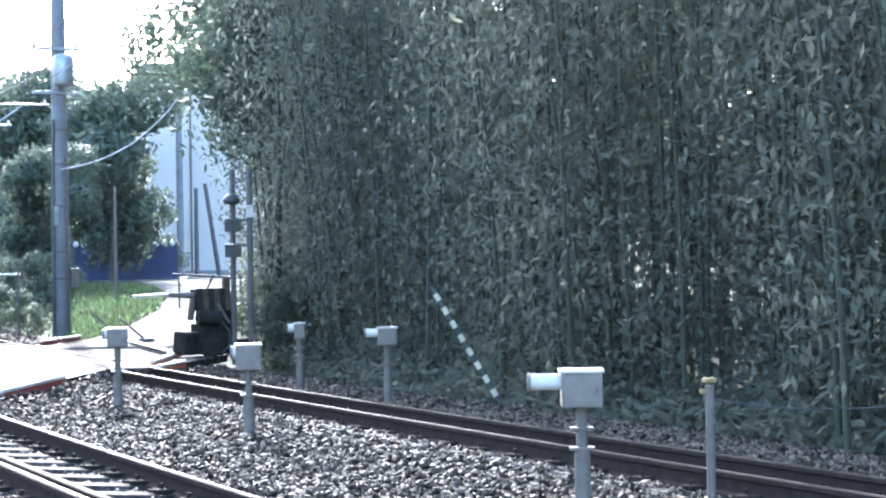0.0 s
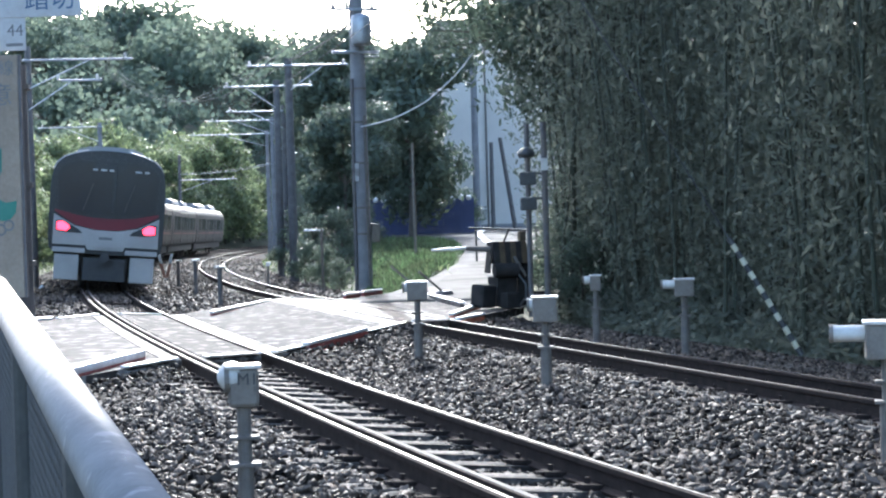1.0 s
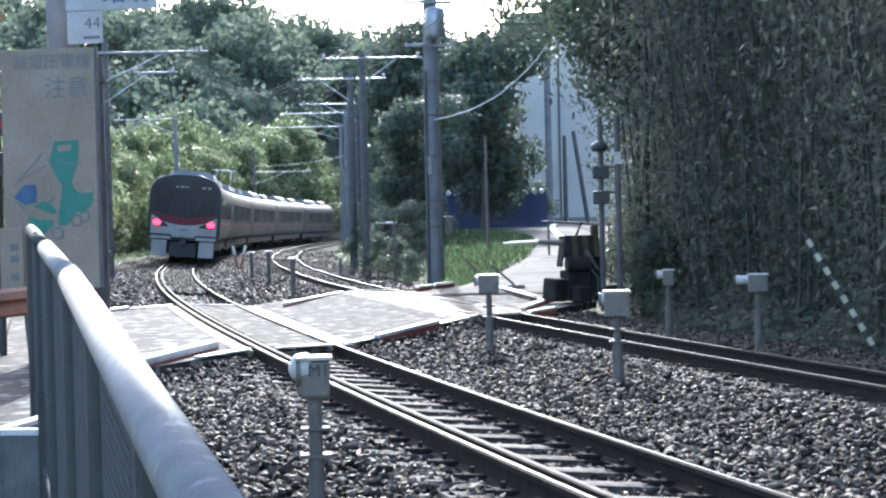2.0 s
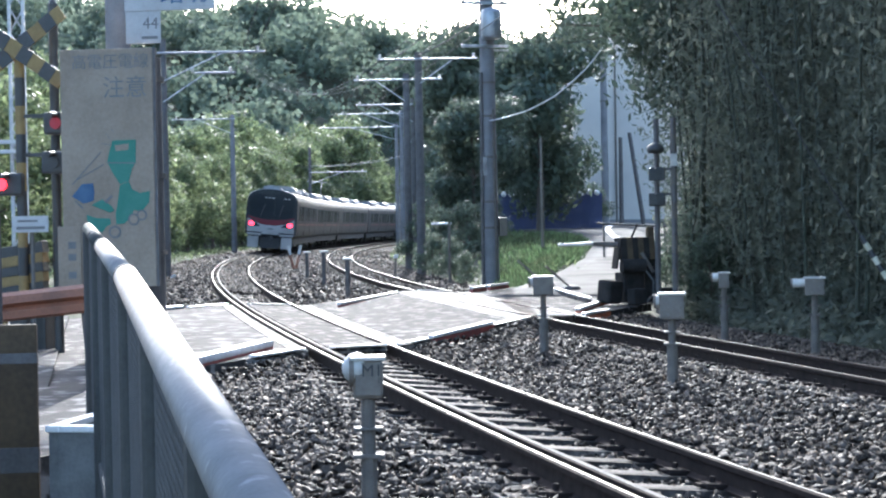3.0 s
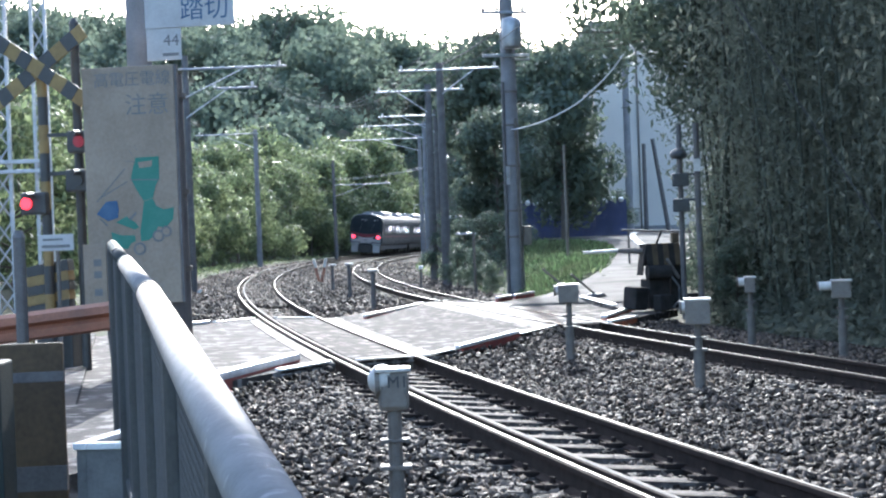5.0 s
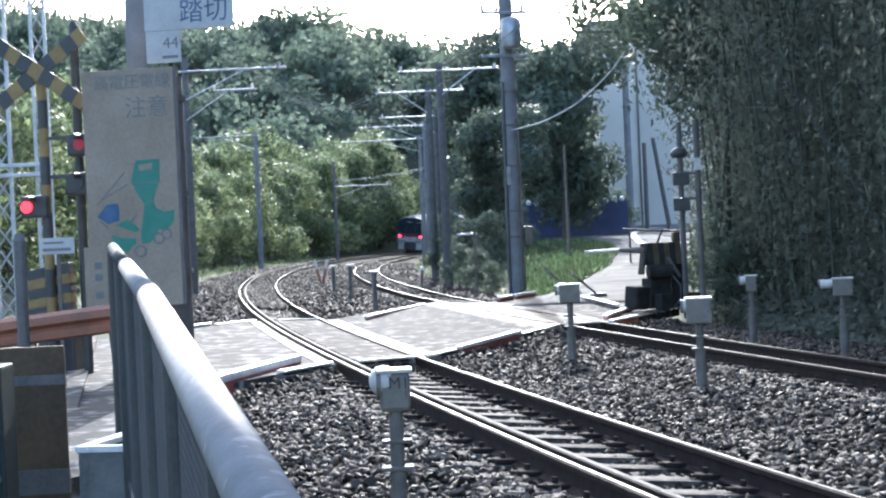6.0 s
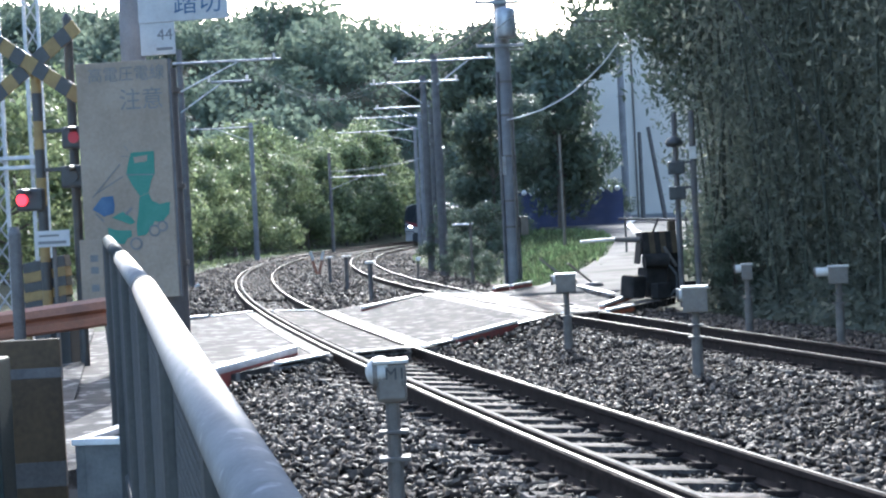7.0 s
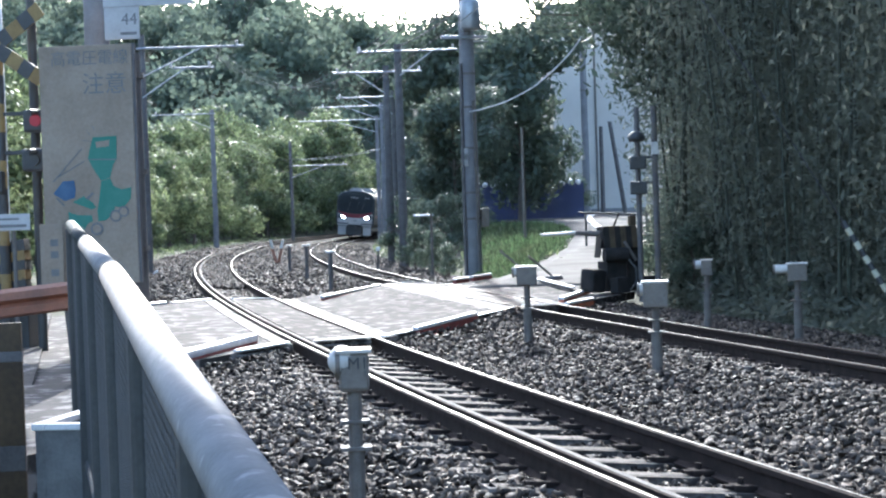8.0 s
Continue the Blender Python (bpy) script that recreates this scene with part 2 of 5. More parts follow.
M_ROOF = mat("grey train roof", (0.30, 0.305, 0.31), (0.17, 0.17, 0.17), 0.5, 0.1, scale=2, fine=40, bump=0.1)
M_UNDER = mat("underframe", (0.05, 0.048, 0.045), (0.03, 0.03, 0.03), 0.7, scale=5, fine=40, bump=0.3)
M_GLASS = mat("dark window glass", (0.016, 0.020, 0.025), (0.024, 0.028, 0.034), 0.10, scale=1, fine=20, bump=0.0, spec=0.22)
M_LEAF_BAMBOO = mat("bamboo leaf", (0.135, 0.145, 0.112), (0.118, 0.128, 0.098), 0.85, scale=1.5, fine=20, bump=0.0, spec=0.02, rnd=0.14, trans=0.5)
M_LEAF_BRIGHT = mat("light green leaf", (0.135, 0.160, 0.080), (0.070, 0.095, 0.048), 0.5, scale=0.35, fine=8, bump=0.0, spec=0.25, rnd=0.5, trans=0.5)
M_LEAF_DARK = mat("dark green leaf", (0.095, 0.118, 0.085), (0.065, 0.085, 0.060), 0.55, scale=0.6, fine=12, bump=0.0, spec=0.2, rnd=0.3, trans=0.35)
M_LEAF_FAR = mat("hillside leaf", (0.125, 0.150, 0.105), (0.085, 0.112, 0.085), 0.7, scale=0.08, fine=1.2, bump=0.0, spec=0.1, rnd=0.15, trans=0.45)
M_GRASS = mat("grass blade", (0.056, 0.098, 0.042), (0.056, 0.066, 0.036), 0.6, scale=0.7, fine=9, bump=0.0, rnd=0.6, trans=0.45, spec=0.2)
M_BARK = mat("bark", (0.10, 0.08, 0.06), (0.05, 0.042, 0.035), 0.9, scale=5, fine=40, bump=0.6)
M_CULM = mat("bamboo culm", (0.04, 0.048, 0.026), (0.03, 0.034, 0.02), 0.7, scale=2, fine=30, bump=0.1)
M_BUILDING = mat("pale plaster wall", (0.52, 0.475, 0.42), (0.43, 0.395, 0.35), 0.85, scale=0.5, fine=20, bump=0.1)
M_BLUEFENCE = mat("blue sheet fence", (0.045, 0.06, 0.15), (0.03, 0.04, 0.10), 0.5, scale=2, fine=30, bump=0.1)
M_WIRE = mat("cable", (0.05, 0.05, 0.05), (0.07, 0.07, 0.07), 0.85, 0.0, scale=3, fine=30, bump=0.0)
M_PALEWIRE = mat("pale cable sheath", (0.6, 0.6, 0.6), (0.5, 0.5, 0.5), 0.35, scale=3, fine=30, bump=0.0)
M_SLEEVE = mat("weathered pale sleeve", (0.52, 0.49, 0.36), (0.36, 0.33, 0.22), 0.6, scale=7, fine=50, bump=0.1)
# Dirty weight paint, darkened further to stand in for the grove's shade.
M_WEIGHT = mat("dirty weight paint darkened for shade", (0.115, 0.085, 0.05), (0.055, 0.042, 0.028), 0.8, scale=5, fine=50, bump=0.3, spec=0.15)
M_PLANK = mat("smooth worn crossing plank", (0.22, 0.20, 0.178), (0.075, 0.066, 0.058), 0.8, spec=0.12, scale=1.7, fine=40, bump=0.8, dist=0.02, rnd=0.3, spots=((0.035, 0.031, 0.027), 4.0, 0.50))
# Near-black base: the deep shade over the far gate is in the colour.
M_GATESHADE = mat("gate steel darkened for shade", (0.040, 0.036, 0.032), (0.018, 0.017, 0.016), 0.85, scale=5, fine=50, bump=0.5, spec=0.1)
M_ROADLINE = mat("worn white road line", (0.70, 0.69, 0.66), (0.40, 0.39, 0.37), 0.7, scale=5, fine=60, bump=0.2)

# ---------------------------------------------------------------- track line
GAUGE, CANT = 0.566, 0.0934
_step = 0.5
_S = np.arange(-40.0, 420.0, _step)
_K = np.where(_S < 45.2, 2.539e-3, np.where(_S < 56.0, 2.539e-3 - (_S - 45.2) / 10.8 * 0.388e-3, 2.151e-3))
_i0 = int(np.searchsorted(_S, 0.0))
_H = np.cumsum(_K) * _step
_H = _H - _H[_i0] - 0.2404
_X, _Y = np.cumsum(np.sin(_H)) * _step, np.cumsum(np.cos(_H)) * _step
_X, _Y = _X - _X[_i0] + 3.298, _Y - _Y[_i0] + 0.49


def gap(s):
    """The distance between the two tracks."""
    return 4.025 + 0.757 * min(max((s - 40) / 80, 0), 1)


def level(s, off):
    """Height of the plane of the rail heads, both tracks canted."""
    d = gap(s)
    near = -CANT * min(max(off, -0.8), 0.8)
    far = -0.055 - CANT * min(max(off - d, -0.8), 0.8)
    f = min(max((off - 0.8) / (d - 1.6), 0), 1)
    return near * (1 - f) + far * f


def on_track(s, off=0.0, dz=0.0):
    x, y, h = np.interp(s, _S, _X), np.interp(s, _S, _Y), np.interp(s, _S, _H)
    return Vector((x + off * math.cos(h), y - off * math.sin(h), level(s, off) + dz)), h


def offset_of(x, y):
    """Station and offset of a place from the nearer track."""
    d = (_X - x) ** 2 + (_Y - y) ** 2
    i = int(d.argmin())
    return _S[i], (x - _X[i]) * math.cos(_H[i]) - (y - _Y[i]) * math.sin(_H[i])


# ---------------------------------------------------------------- ground
def smooth(a, b, v):
    f = min(max((v - a) / (b - a), 0.0), 1.0)
    return f * f * (3 - 2 * f)


ROAD_Y = [27, 33, 38.5, 46, 60, 78, 95, 130]
ROAD_Z = [-0.12, -0.10, 0.08, 0.35, 0.73, 1.16, 1.35, 1.5]
HILL_X = [-400, -120, -37, -26, -18, -12, -4.7, 8, 25, 60, 400]
HILL_H = [60, 42, 32.5, 32.5, 33.5, 30.5, 27.0, 24.5, 23, 25, 40]


def ground_z(x, y):
    s, o = offset_of(x, y)
    d = gap(s)
    z = -0.42
    if o > d + 1.5:
        z += (np.interp(y, ROAD_Y, ROAD_Z) + 0.32) * smooth(d + 2.5, d + 5.0, o) * smooth(28.5, 36, y)
    if d + 2.2 < o < d + 9 and y < 30:
        z -= 0.25 * smooth(30, 27, y)
    if o < -2.6:
        z += 0.30 * smooth(-2.6, -3.6, o)
    r = math.hypot(x, y)
    if y > 0:
        z += np.interp(x * 280 / max(y, 60), HILL_X, HILL_H) * smooth(150, 285, y) * (1 + 0.10 * noise.noise((x * 0.02, y * 0.02, 0))) * (1 - (1 - smooth(5, 26, abs(o - 2))) * (1 - smooth(205, 245, s)))
    z += 25 * smooth(120, 400, abs(x)) + 0.06 * noise.noise((x * 0.4, y * 0.4, 3)) * smooth(2, 6, abs(o - 2))
    return z


def make_ground():
    xs = np.unique(np.concatenate([np.linspace(-900, -100, 14), np.linspace(-100, -16, 24), np.linspace(-16, 22, 64), np.linspace(22, 120, 24), np.linspace(120, 900, 14)]))
    ys = np.unique(np.concatenate([np.linspace(-400, -10, 12), np.linspace(-10, 110, 110), np.linspace(110, 330, 44), np.linspace(330, 2500, 16)]))
    v = [(x, y, ground_z(x, y)) for y in ys for x in xs]
    n = len(xs)
    f = [(j * n + i, j * n + i + 1, (j + 1) * n + i + 1, (j + 1) * n + i) for j in range(len(ys) - 1) for i in range(n - 1)]
    tagged(raw("ground", v, f, M_SOIL, smooth=True), "bare soil with weeds beside a railway", "ground", kind="structure")


def bed_profile(d):
    return [(-3.6, -0.45), (-3.0, -0.27), (-1.9, -0.20), (-1.1, -0.165), (-0.72, -0.18), (0, -0.222), (0.72, -0.18), (1.1, -0.165), (1.6, -0.19), (d / 2, -0.20),
            (d - 1.6, -0.19), (d - 1.1, -0.165), (d - 0.72, -0.175), (d, -0.22), (d + 0.72, -0.175), (d + 1.2, -0.20), (d + 2.2, -0.25), (d + 3.4, -0.34), (d + 4.6, -0.6)]


def make_bed():
    v, f = [], []
    ss = list(np.arange(-14, 60, 0.5)) + list(np.arange(60, 300, 3.0))
    n = 19
    for s in ss:
        for o, z in bed_profile(gap(s)):
            p, _ = on_track(s, o, z + heap(s, o))
            v.append((p.x, p.y, p.z + 0.02 * noise.noise((p.x * 3, p.y * 3, 1))))
    for j in range(len(ss) - 1):
        for i in range(n - 1):
            f.append((j * n + i, j * n + i + 1, (j + 1) * n + i + 1, (j + 1) * n + i))
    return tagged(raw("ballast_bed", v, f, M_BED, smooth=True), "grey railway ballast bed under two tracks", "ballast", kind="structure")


RAIL_PROFILE = [(-0.0635, -0.153), (0.0635, -0.153), (0.0635, -0.143), (0.012, -0.125), (0.009, -0.045), (0.0325, -0.035), (0.0325, -0.006), (0.018, 0.0), (0.007, 0.0008),
                (-0.007, 0.0008), (-0.018, 0.0), (-0.0325, -0.006), (-0.0325, -0.035), (-0.009, -0.045), (-0.012, -0.125), (-0.0635, -0.143)]


def sweep(name, prof, ss, off, dz, material, parent, far=False, second=None, top=()):
    v, f = [], []
    n = len(prof)
    for s in ss:
        o0 = off + (gap(s) if far else 0)
        for a, z in prof:
            p, h = on_track(s, o0)
            v.append((p.x + a * math.cos(h), p.y - a * math.sin(h), p.z + z + dz))
    for j in range(len(ss) - 1):
        for i in range(n):
            k = (i + 1) % n
            f.append((j * n + i, (j + 1) * n + i, (j + 1) * n + k, j * n + k))
    ob = raw(name, v, f, material, parent)
    if second:
        ob.data.materials.append(second)
        for j in range(len(ss) - 1):
            for i in top:
                ob.data.polygons[j * n + i].material_index = 1
    return ob


def make_sleeper_mesh():
    bm = B()
    prism(bm, [(-0.14, -0.17), (0.14, -0.17), (0.11, 0), (-0.11, 0)], -1.0, 1.0)
    bmesh.ops.rotate(bm, verts=bm.verts, matrix=Matrix.Rotation(radians(90), 3, "Z"))
    me = bpy.data.meshes.new("sleeper")
    bm.to_mesh(me)
    bm.free()
    me.materials.append(M_SLEEPER)
    bm = B()
    bx(bm, (0.13, 0.12, 0.035), (0, 0, 0.018), bevel=0.008)
    cy(bm, (0, 0.03, 0.03), (0, 0.03, 0.07), 0.018, seg=6)
    bx(bm, (0.22, 0.05, 0.02), (0, 0, 0.02))
    m2 = bpy.data.meshes.new("fastening")
    bm.to_mesh(m2)
    bm.free()
    m2.materials.append(M_RUST)
    return me, m2


def make_track(name, label, far, guard):
    t = thing(name, label, "railway track")
    ss = list(np.arange(-14, 100, 1.0)) + list(np.arange(100, 340, 3.0))
    for o in (-GAUGE, GAUGE):
        sweep("rail", RAIL_PROFILE, ss, o, 0, M_RUST, t, far, M_RAILHEAD, (8,))
    if guard:
        g = sweep("guard_rail", RAIL_PROFILE, [s for s in ss if s < 140], -GAUGE + 0.16, -0.008, M_RUST, t, far, M_GUARD, (7, 8, 9))
        g["label"] = "worn steel guard rail inside the outer rail"
    return t


# ---------------------------------------------------------------- level crossing
NEAR_A, NEAR_B = Vector((-2.09, 15.3)), Vector((3.36, 27.72))
FAR_A, FAR_B = Vector((-4.0, 26.73)), Vector((2.15, 38.69))


def edge_station(o, far_edge):
    """Station where the line at offset o crosses an edge of the crossing."""
    a, b = (FAR_A, FAR_B) if far_edge else (NEAR_A, NEAR_B)
    lo, hi = 5.0, 60.0
    d = (b - a).normalized()
    nrm = Vector((-d.y, d.x))
    for _ in range(40):
        m = (lo + hi) / 2
        p, _h = on_track(m, o)
        if (Vector((p.x, p.y)) - a).dot(nrm) > 0:
            hi = m
        else:
            lo = m
    return (lo + hi) / 2


def crossing_slab(name, o0, o1, material, parent, dz=-0.012, trim=0.0):
    v, f = [], []
    no, nsn = 5, 14
    for i in range(no + 1):
        o = o0 + (o1 - o0) * i / no
        s0, s1 = edge_station(o, False) + trim, edge_station(o, True) - trim
        for j in range(nsn + 1):
            s = s0 + (s1 - s0) * j / nsn
            p, _h = on_track(s, o, dz)
            v.append((p.x, p.y, p.z + 0.006 * noise.noise((p.x * 1.5, p.y * 1.5, 5))))
    top = len(v)
    v += [(x, y, z - 0.13) for x, y, z in v]
    w = nsn + 1
    for i in range(no):
        for j in range(nsn):
            a = i * w + j
            f.append((a, a + w, a + w + 1, a + 1))
    ring = [j for j in range(w)] + [i * w + nsn for i in range(1, no + 1)] + [no * w + j for j in range(nsn - 1, -1, -1)] + [i * w for i in range(no - 1, 0, -1)]
    for a, b in zip(ring, ring[1:] + ring[:1]):
        f.append((a, b, b + top, a + top))
    ob = raw(name, v, f, material, parent)
    bm = bmesh.new()
    bm.from_mesh(ob.data)
    bmesh.ops.recalc_face_normals(bm, faces=bm.faces)
    bm.to_mesh(ob.data)
    bm.free()
    return ob


def make_kerb(p0, p1, w=0.075, h=0.12, red=M_KERBRED):
    """A long low kerb beam with a white top, from p0 to p1 on the ground."""
    p0, p1 = Vector(p0), Vector(p1)
    d = p1 - p0
    yaw = math.degrees(math.atan2(d.y, d.x))
    c = (p0 + p1) / 2 - Vector((0, 0, h * 0.62))
    t = thing("kerb_beam", "low crossing edge beam with white top and red side", "kerb", c, yaw, "crossing edge beams")
    t.rotation_euler[1] = -math.asin(d.z / d.length)
    part("side", bx(B(), (d.length, w, h - 0.02), (0, 0, h / 2 - 0.05), bevel=0.01), red, t)
    part("top_cap", bx(B(), (d.length + 0.01, w + 0.012, h * 0.45), (0, 0, h * 0.775), bevel=h * 0.16), M_KERB, t, "sunlit white painted top")
    return t


def make_crossing():
    c = thing("crossing_deck", "worn asphalt level crossing deck across two tracks", "level crossing")
    c["kind"] = "structure"
    d = gap(25)
    crossing_slab("slab", -3.4, -0.88, M_ASPHALT, c)
    crossing_slab("plank", -0.865, -0.66, M_PLANK, c)
    crossing_slab("slab", -0.345, 0.48, M_PANEL, c)
    crossing_slab("plank", 0.65, 0.93, M_PLANK, c)
    crossing_slab("slab", 0.945, d - 1.12, M_PANEL, c)
    crossing_slab("plank", d - 1.10, d - 0.65, M_PLANK, c)
    crossing_slab("plank", d - 0.48, d - 0.01, M_PLANK, c)
    crossing_slab("plank", d + 0.01, d + 0.48, M_PLANK, c)
    crossing_slab("plank", d + 0.65, d + 1.0, M_PLANK, c)
    crossing_slab("slab", d + 1.02, d + 3.0, M_PANEL, c)
    # edge beams
    def on_edge(o, far_edge, dz=0.0):
        return on_track(edge_station(o, far_edge), o, dz)[0]
    make_kerb((-2.15, 15.1, 0.095), (-1.58, 17.65, 0.09), 0.13, 0.2)
    make_kerb(on_edge(-1.35, False), on_edge(-0.75, False), 0.09, 0.06, M_PLANK)
    make_kerb(on_edge(-0.33, False), on_edge(0.46, False), 0.07, 0.05, M_PLANK)
    make_kerb(on_edge(0.70, False), on_edge(1.15, False), 0.08, 0.06, M_PLANK)
    make_kerb(on_edge(1.25, False), on_edge(2.45, False))
    make_kerb(on_edge(2.5, False, -.02), on_edge(d - 0.7, False, -.02), 0.07, 0.05, M_PLANK)
    make_kerb(on_edge(d - 0.45, False), on_edge(d + 0.45, False), 0.07, 0.05, M_PLANK)
    make_kerb(on_edge(d + 0.75, False), on_edge(d + 1.5, False), 0.09, 0.1, M_ORANGE)
    make_kerb(on_edge(-2.2, True), on_edge(-1.55, True))
    make_kerb(on_edge(-1.45, True), on_edge(-0.75, True), 0.06, 0.05, M_PLANK)
    make_kerb(on_edge(-0.33, True), on_edge(0.46, True), 0.06, 0.05, M_PLANK)
    make_kerb((-1.32, 29.25, -0.02), (-0.33, 33.6, -0.02))
    make_kerb(on_edge(d - 0.45, True), on_edge(d + 0.45, True), 0.06, 0.05, M_PLANK)
    make_kerb((1.30, 36.3, -0.06), (1.65, 37.2, -0.06))
    make_kerb((1.75, 37.5, -0.06), (2.25, 38.8, -0.06))
    make_kerb((3.07, 35.1, -0.06), (3.3, 30.6, -0.06), 0.10, 0.08, M_PLANK)
    make_kerb((2.75, 27.3, -0.10), (3.75, 31.0, -0.10), 0.09, 0.12, M_ORANGE)


def strip(name, rows, material, label, category):
    """A road strip: rows of centre x, y, z, left and right half width."""
    v, f = [], []
    fine = []
    for i in range(len(rows) - 1):
        for k in range(8):
            fine.append([a + (b - a) * k / 8 for a, b in zip(rows[i], rows[i + 1])])
    fine.append(list(rows[-1]))
    for i, r in enumerate(fine):
        a, b = Vector(fine[max(i - 1, 0)][:2]), Vector(fine[min(i + 1, len(fine) - 1)][:2])
        d = (b - a).normalized()
        n = Vector((d.y, -d.x))
        for k in range(7):
            w = -r[3] + (r[3] + r[4]) * k / 6
            x, y = r[0] + n.x * w, r[1] + n.y * w
            v.append((x, y, r[2] + 0.015 * noise.noise((x, y, 8))))
    for j in range(len(fine) - 1):
        for k in range(6):
            f.append((j * 7 + k, j * 7 + k + 1, (j + 1) * 7 + k + 1, (j + 1) * 7 + k))
    ob = raw(name, v, f, material, smooth=True)
    m = ob.modifiers.new("thick", "SOLIDIFY")
    m.thickness, m.offset = 0.25, -1
    return tagged(ob, label, category, kind="structure")


def make_roads():
    strip("road_1", [(2.9, 33.6, -0.135, 1.5, 2.2), (3.95, 38.5, 0.08, 0.75, 1.7), (5.7, 46, 0.36, 0.85, 1.8), (7.3, 55, 0.62, 1.2, 2.3), (8.2, 62, 0.79, 1.6, 2.6), (9.0, 69, 0.97, 3.2, 2.8), (9.3, 78, 1.18, 4.6, 3.0), (9.6, 96, 1.36, 7.0, 4.0)],
          M_ROAD, "grey road climbing away from the crossing", "road")
    d0, d1 = on_track(edge_station(-3.3, False), -3.3)[0], on_track(edge_station(-3.3, True), -3.3)[0]
    slab("road_2", [(d0.x, d0.y), (-2.28, 14.2), (-2.08, 11.3), (-1.88, 9.5), (-2.5, 8.5), (-3.0, 4.0), (-16, 5), (-20, 17), (-11, 25.5), (d1.x, d1.y)], 0.10, M_ASPHALT, "worn patched road leading to the crossing, sun flecks in its colour", "road")


def slab(name, outline, z, material, label, category):
    bm = B()
    top = [bm.verts.new((x, y, z)) for x, y in outline]
    f = bm.faces.new(top)
    bmesh.ops.triangulate(bm, faces=[f])
    bmesh.ops.subdivide_edges(bm, edges=bm.edges[:], cuts=5, use_grid_fill=True)
    for v in bm.verts:
        v.co.z += 0.02 * noise.noise((v.co.x * 0.5, v.co.y * 0.5, 2))
    r = bmesh.ops.extrude_face_region(bm, geom=bm.faces[:])
    for v in r["geom"]:
        if isinstance(v, bmesh.types.BMVert):
            v.co.z -= 0.3
    bmesh.ops.recalc_face_normals(bm, faces=bm.faces)
    return tagged(part(name, bm, material), label, category, kind="structure")


def make_road_line():
    pts = [(9.77, 80), (9.0, 75), (8.55, 71), (8.1, 66.5), (7.75, 62.5), (7.55, 59)]
    v, f = [], []
    for i, (x, y) in enumerate(pts):
        z = float(np.interp(y, ROAD_Y, ROAD_Z)) + 0.045
        v += [(x - 0.13, y, z), (x + 0.13, y, z), (x + 0.13, y, z - 0.08), (x - 0.13, y, z - 0.08)]
        if i:
            k = 4 * i
            f += [(k - 4, k - 3, k + 1, k), (k - 3, k - 2, k + 2, k + 1), (k - 2, k - 1, k + 3, k + 2), (k - 1, k - 4, k, k + 3)]
    tagged(raw("road_line", v, f, M_ROADLINE), "worn white line curving along the road", "road marking", kind="structure")


_eo = np.linspace(-4, 9, 60)
_en, _ef = [edge_station(o, False) for o in _eo], [edge_station(o, True) for o in _eo]


def EDGE_N(o):
    return np.interp(o, _eo, _en)


def EDGE_F(o):
    return np.interp(o, _eo, _ef)


def heap(s, o):
    """Ballast heaped against the edges of the crossing."""
    if abs(o) < 0.66 or abs(o - gap(s)) < 0.66 or o < -3.3 or o > gap(s) + 2.8:
        return 0.0
    n, f = EDGE_N(o) - s, s - EDGE_F(o)
    return 0.11 * max(0.0, 1 - n / 0.9 if n > 0 else 0.0, 1 - f / 0.9 if f > 0 else 0.0)


make_ground()
bed = make_bed()
track_near = make_track("railway_track", "curved railway track with shiny rails and guard rail", False, True)
track_far = make_track("railway_track", "curved outer railway track with shiny rails", True, False)
make_crossing()
make_roads()
make_road_line()


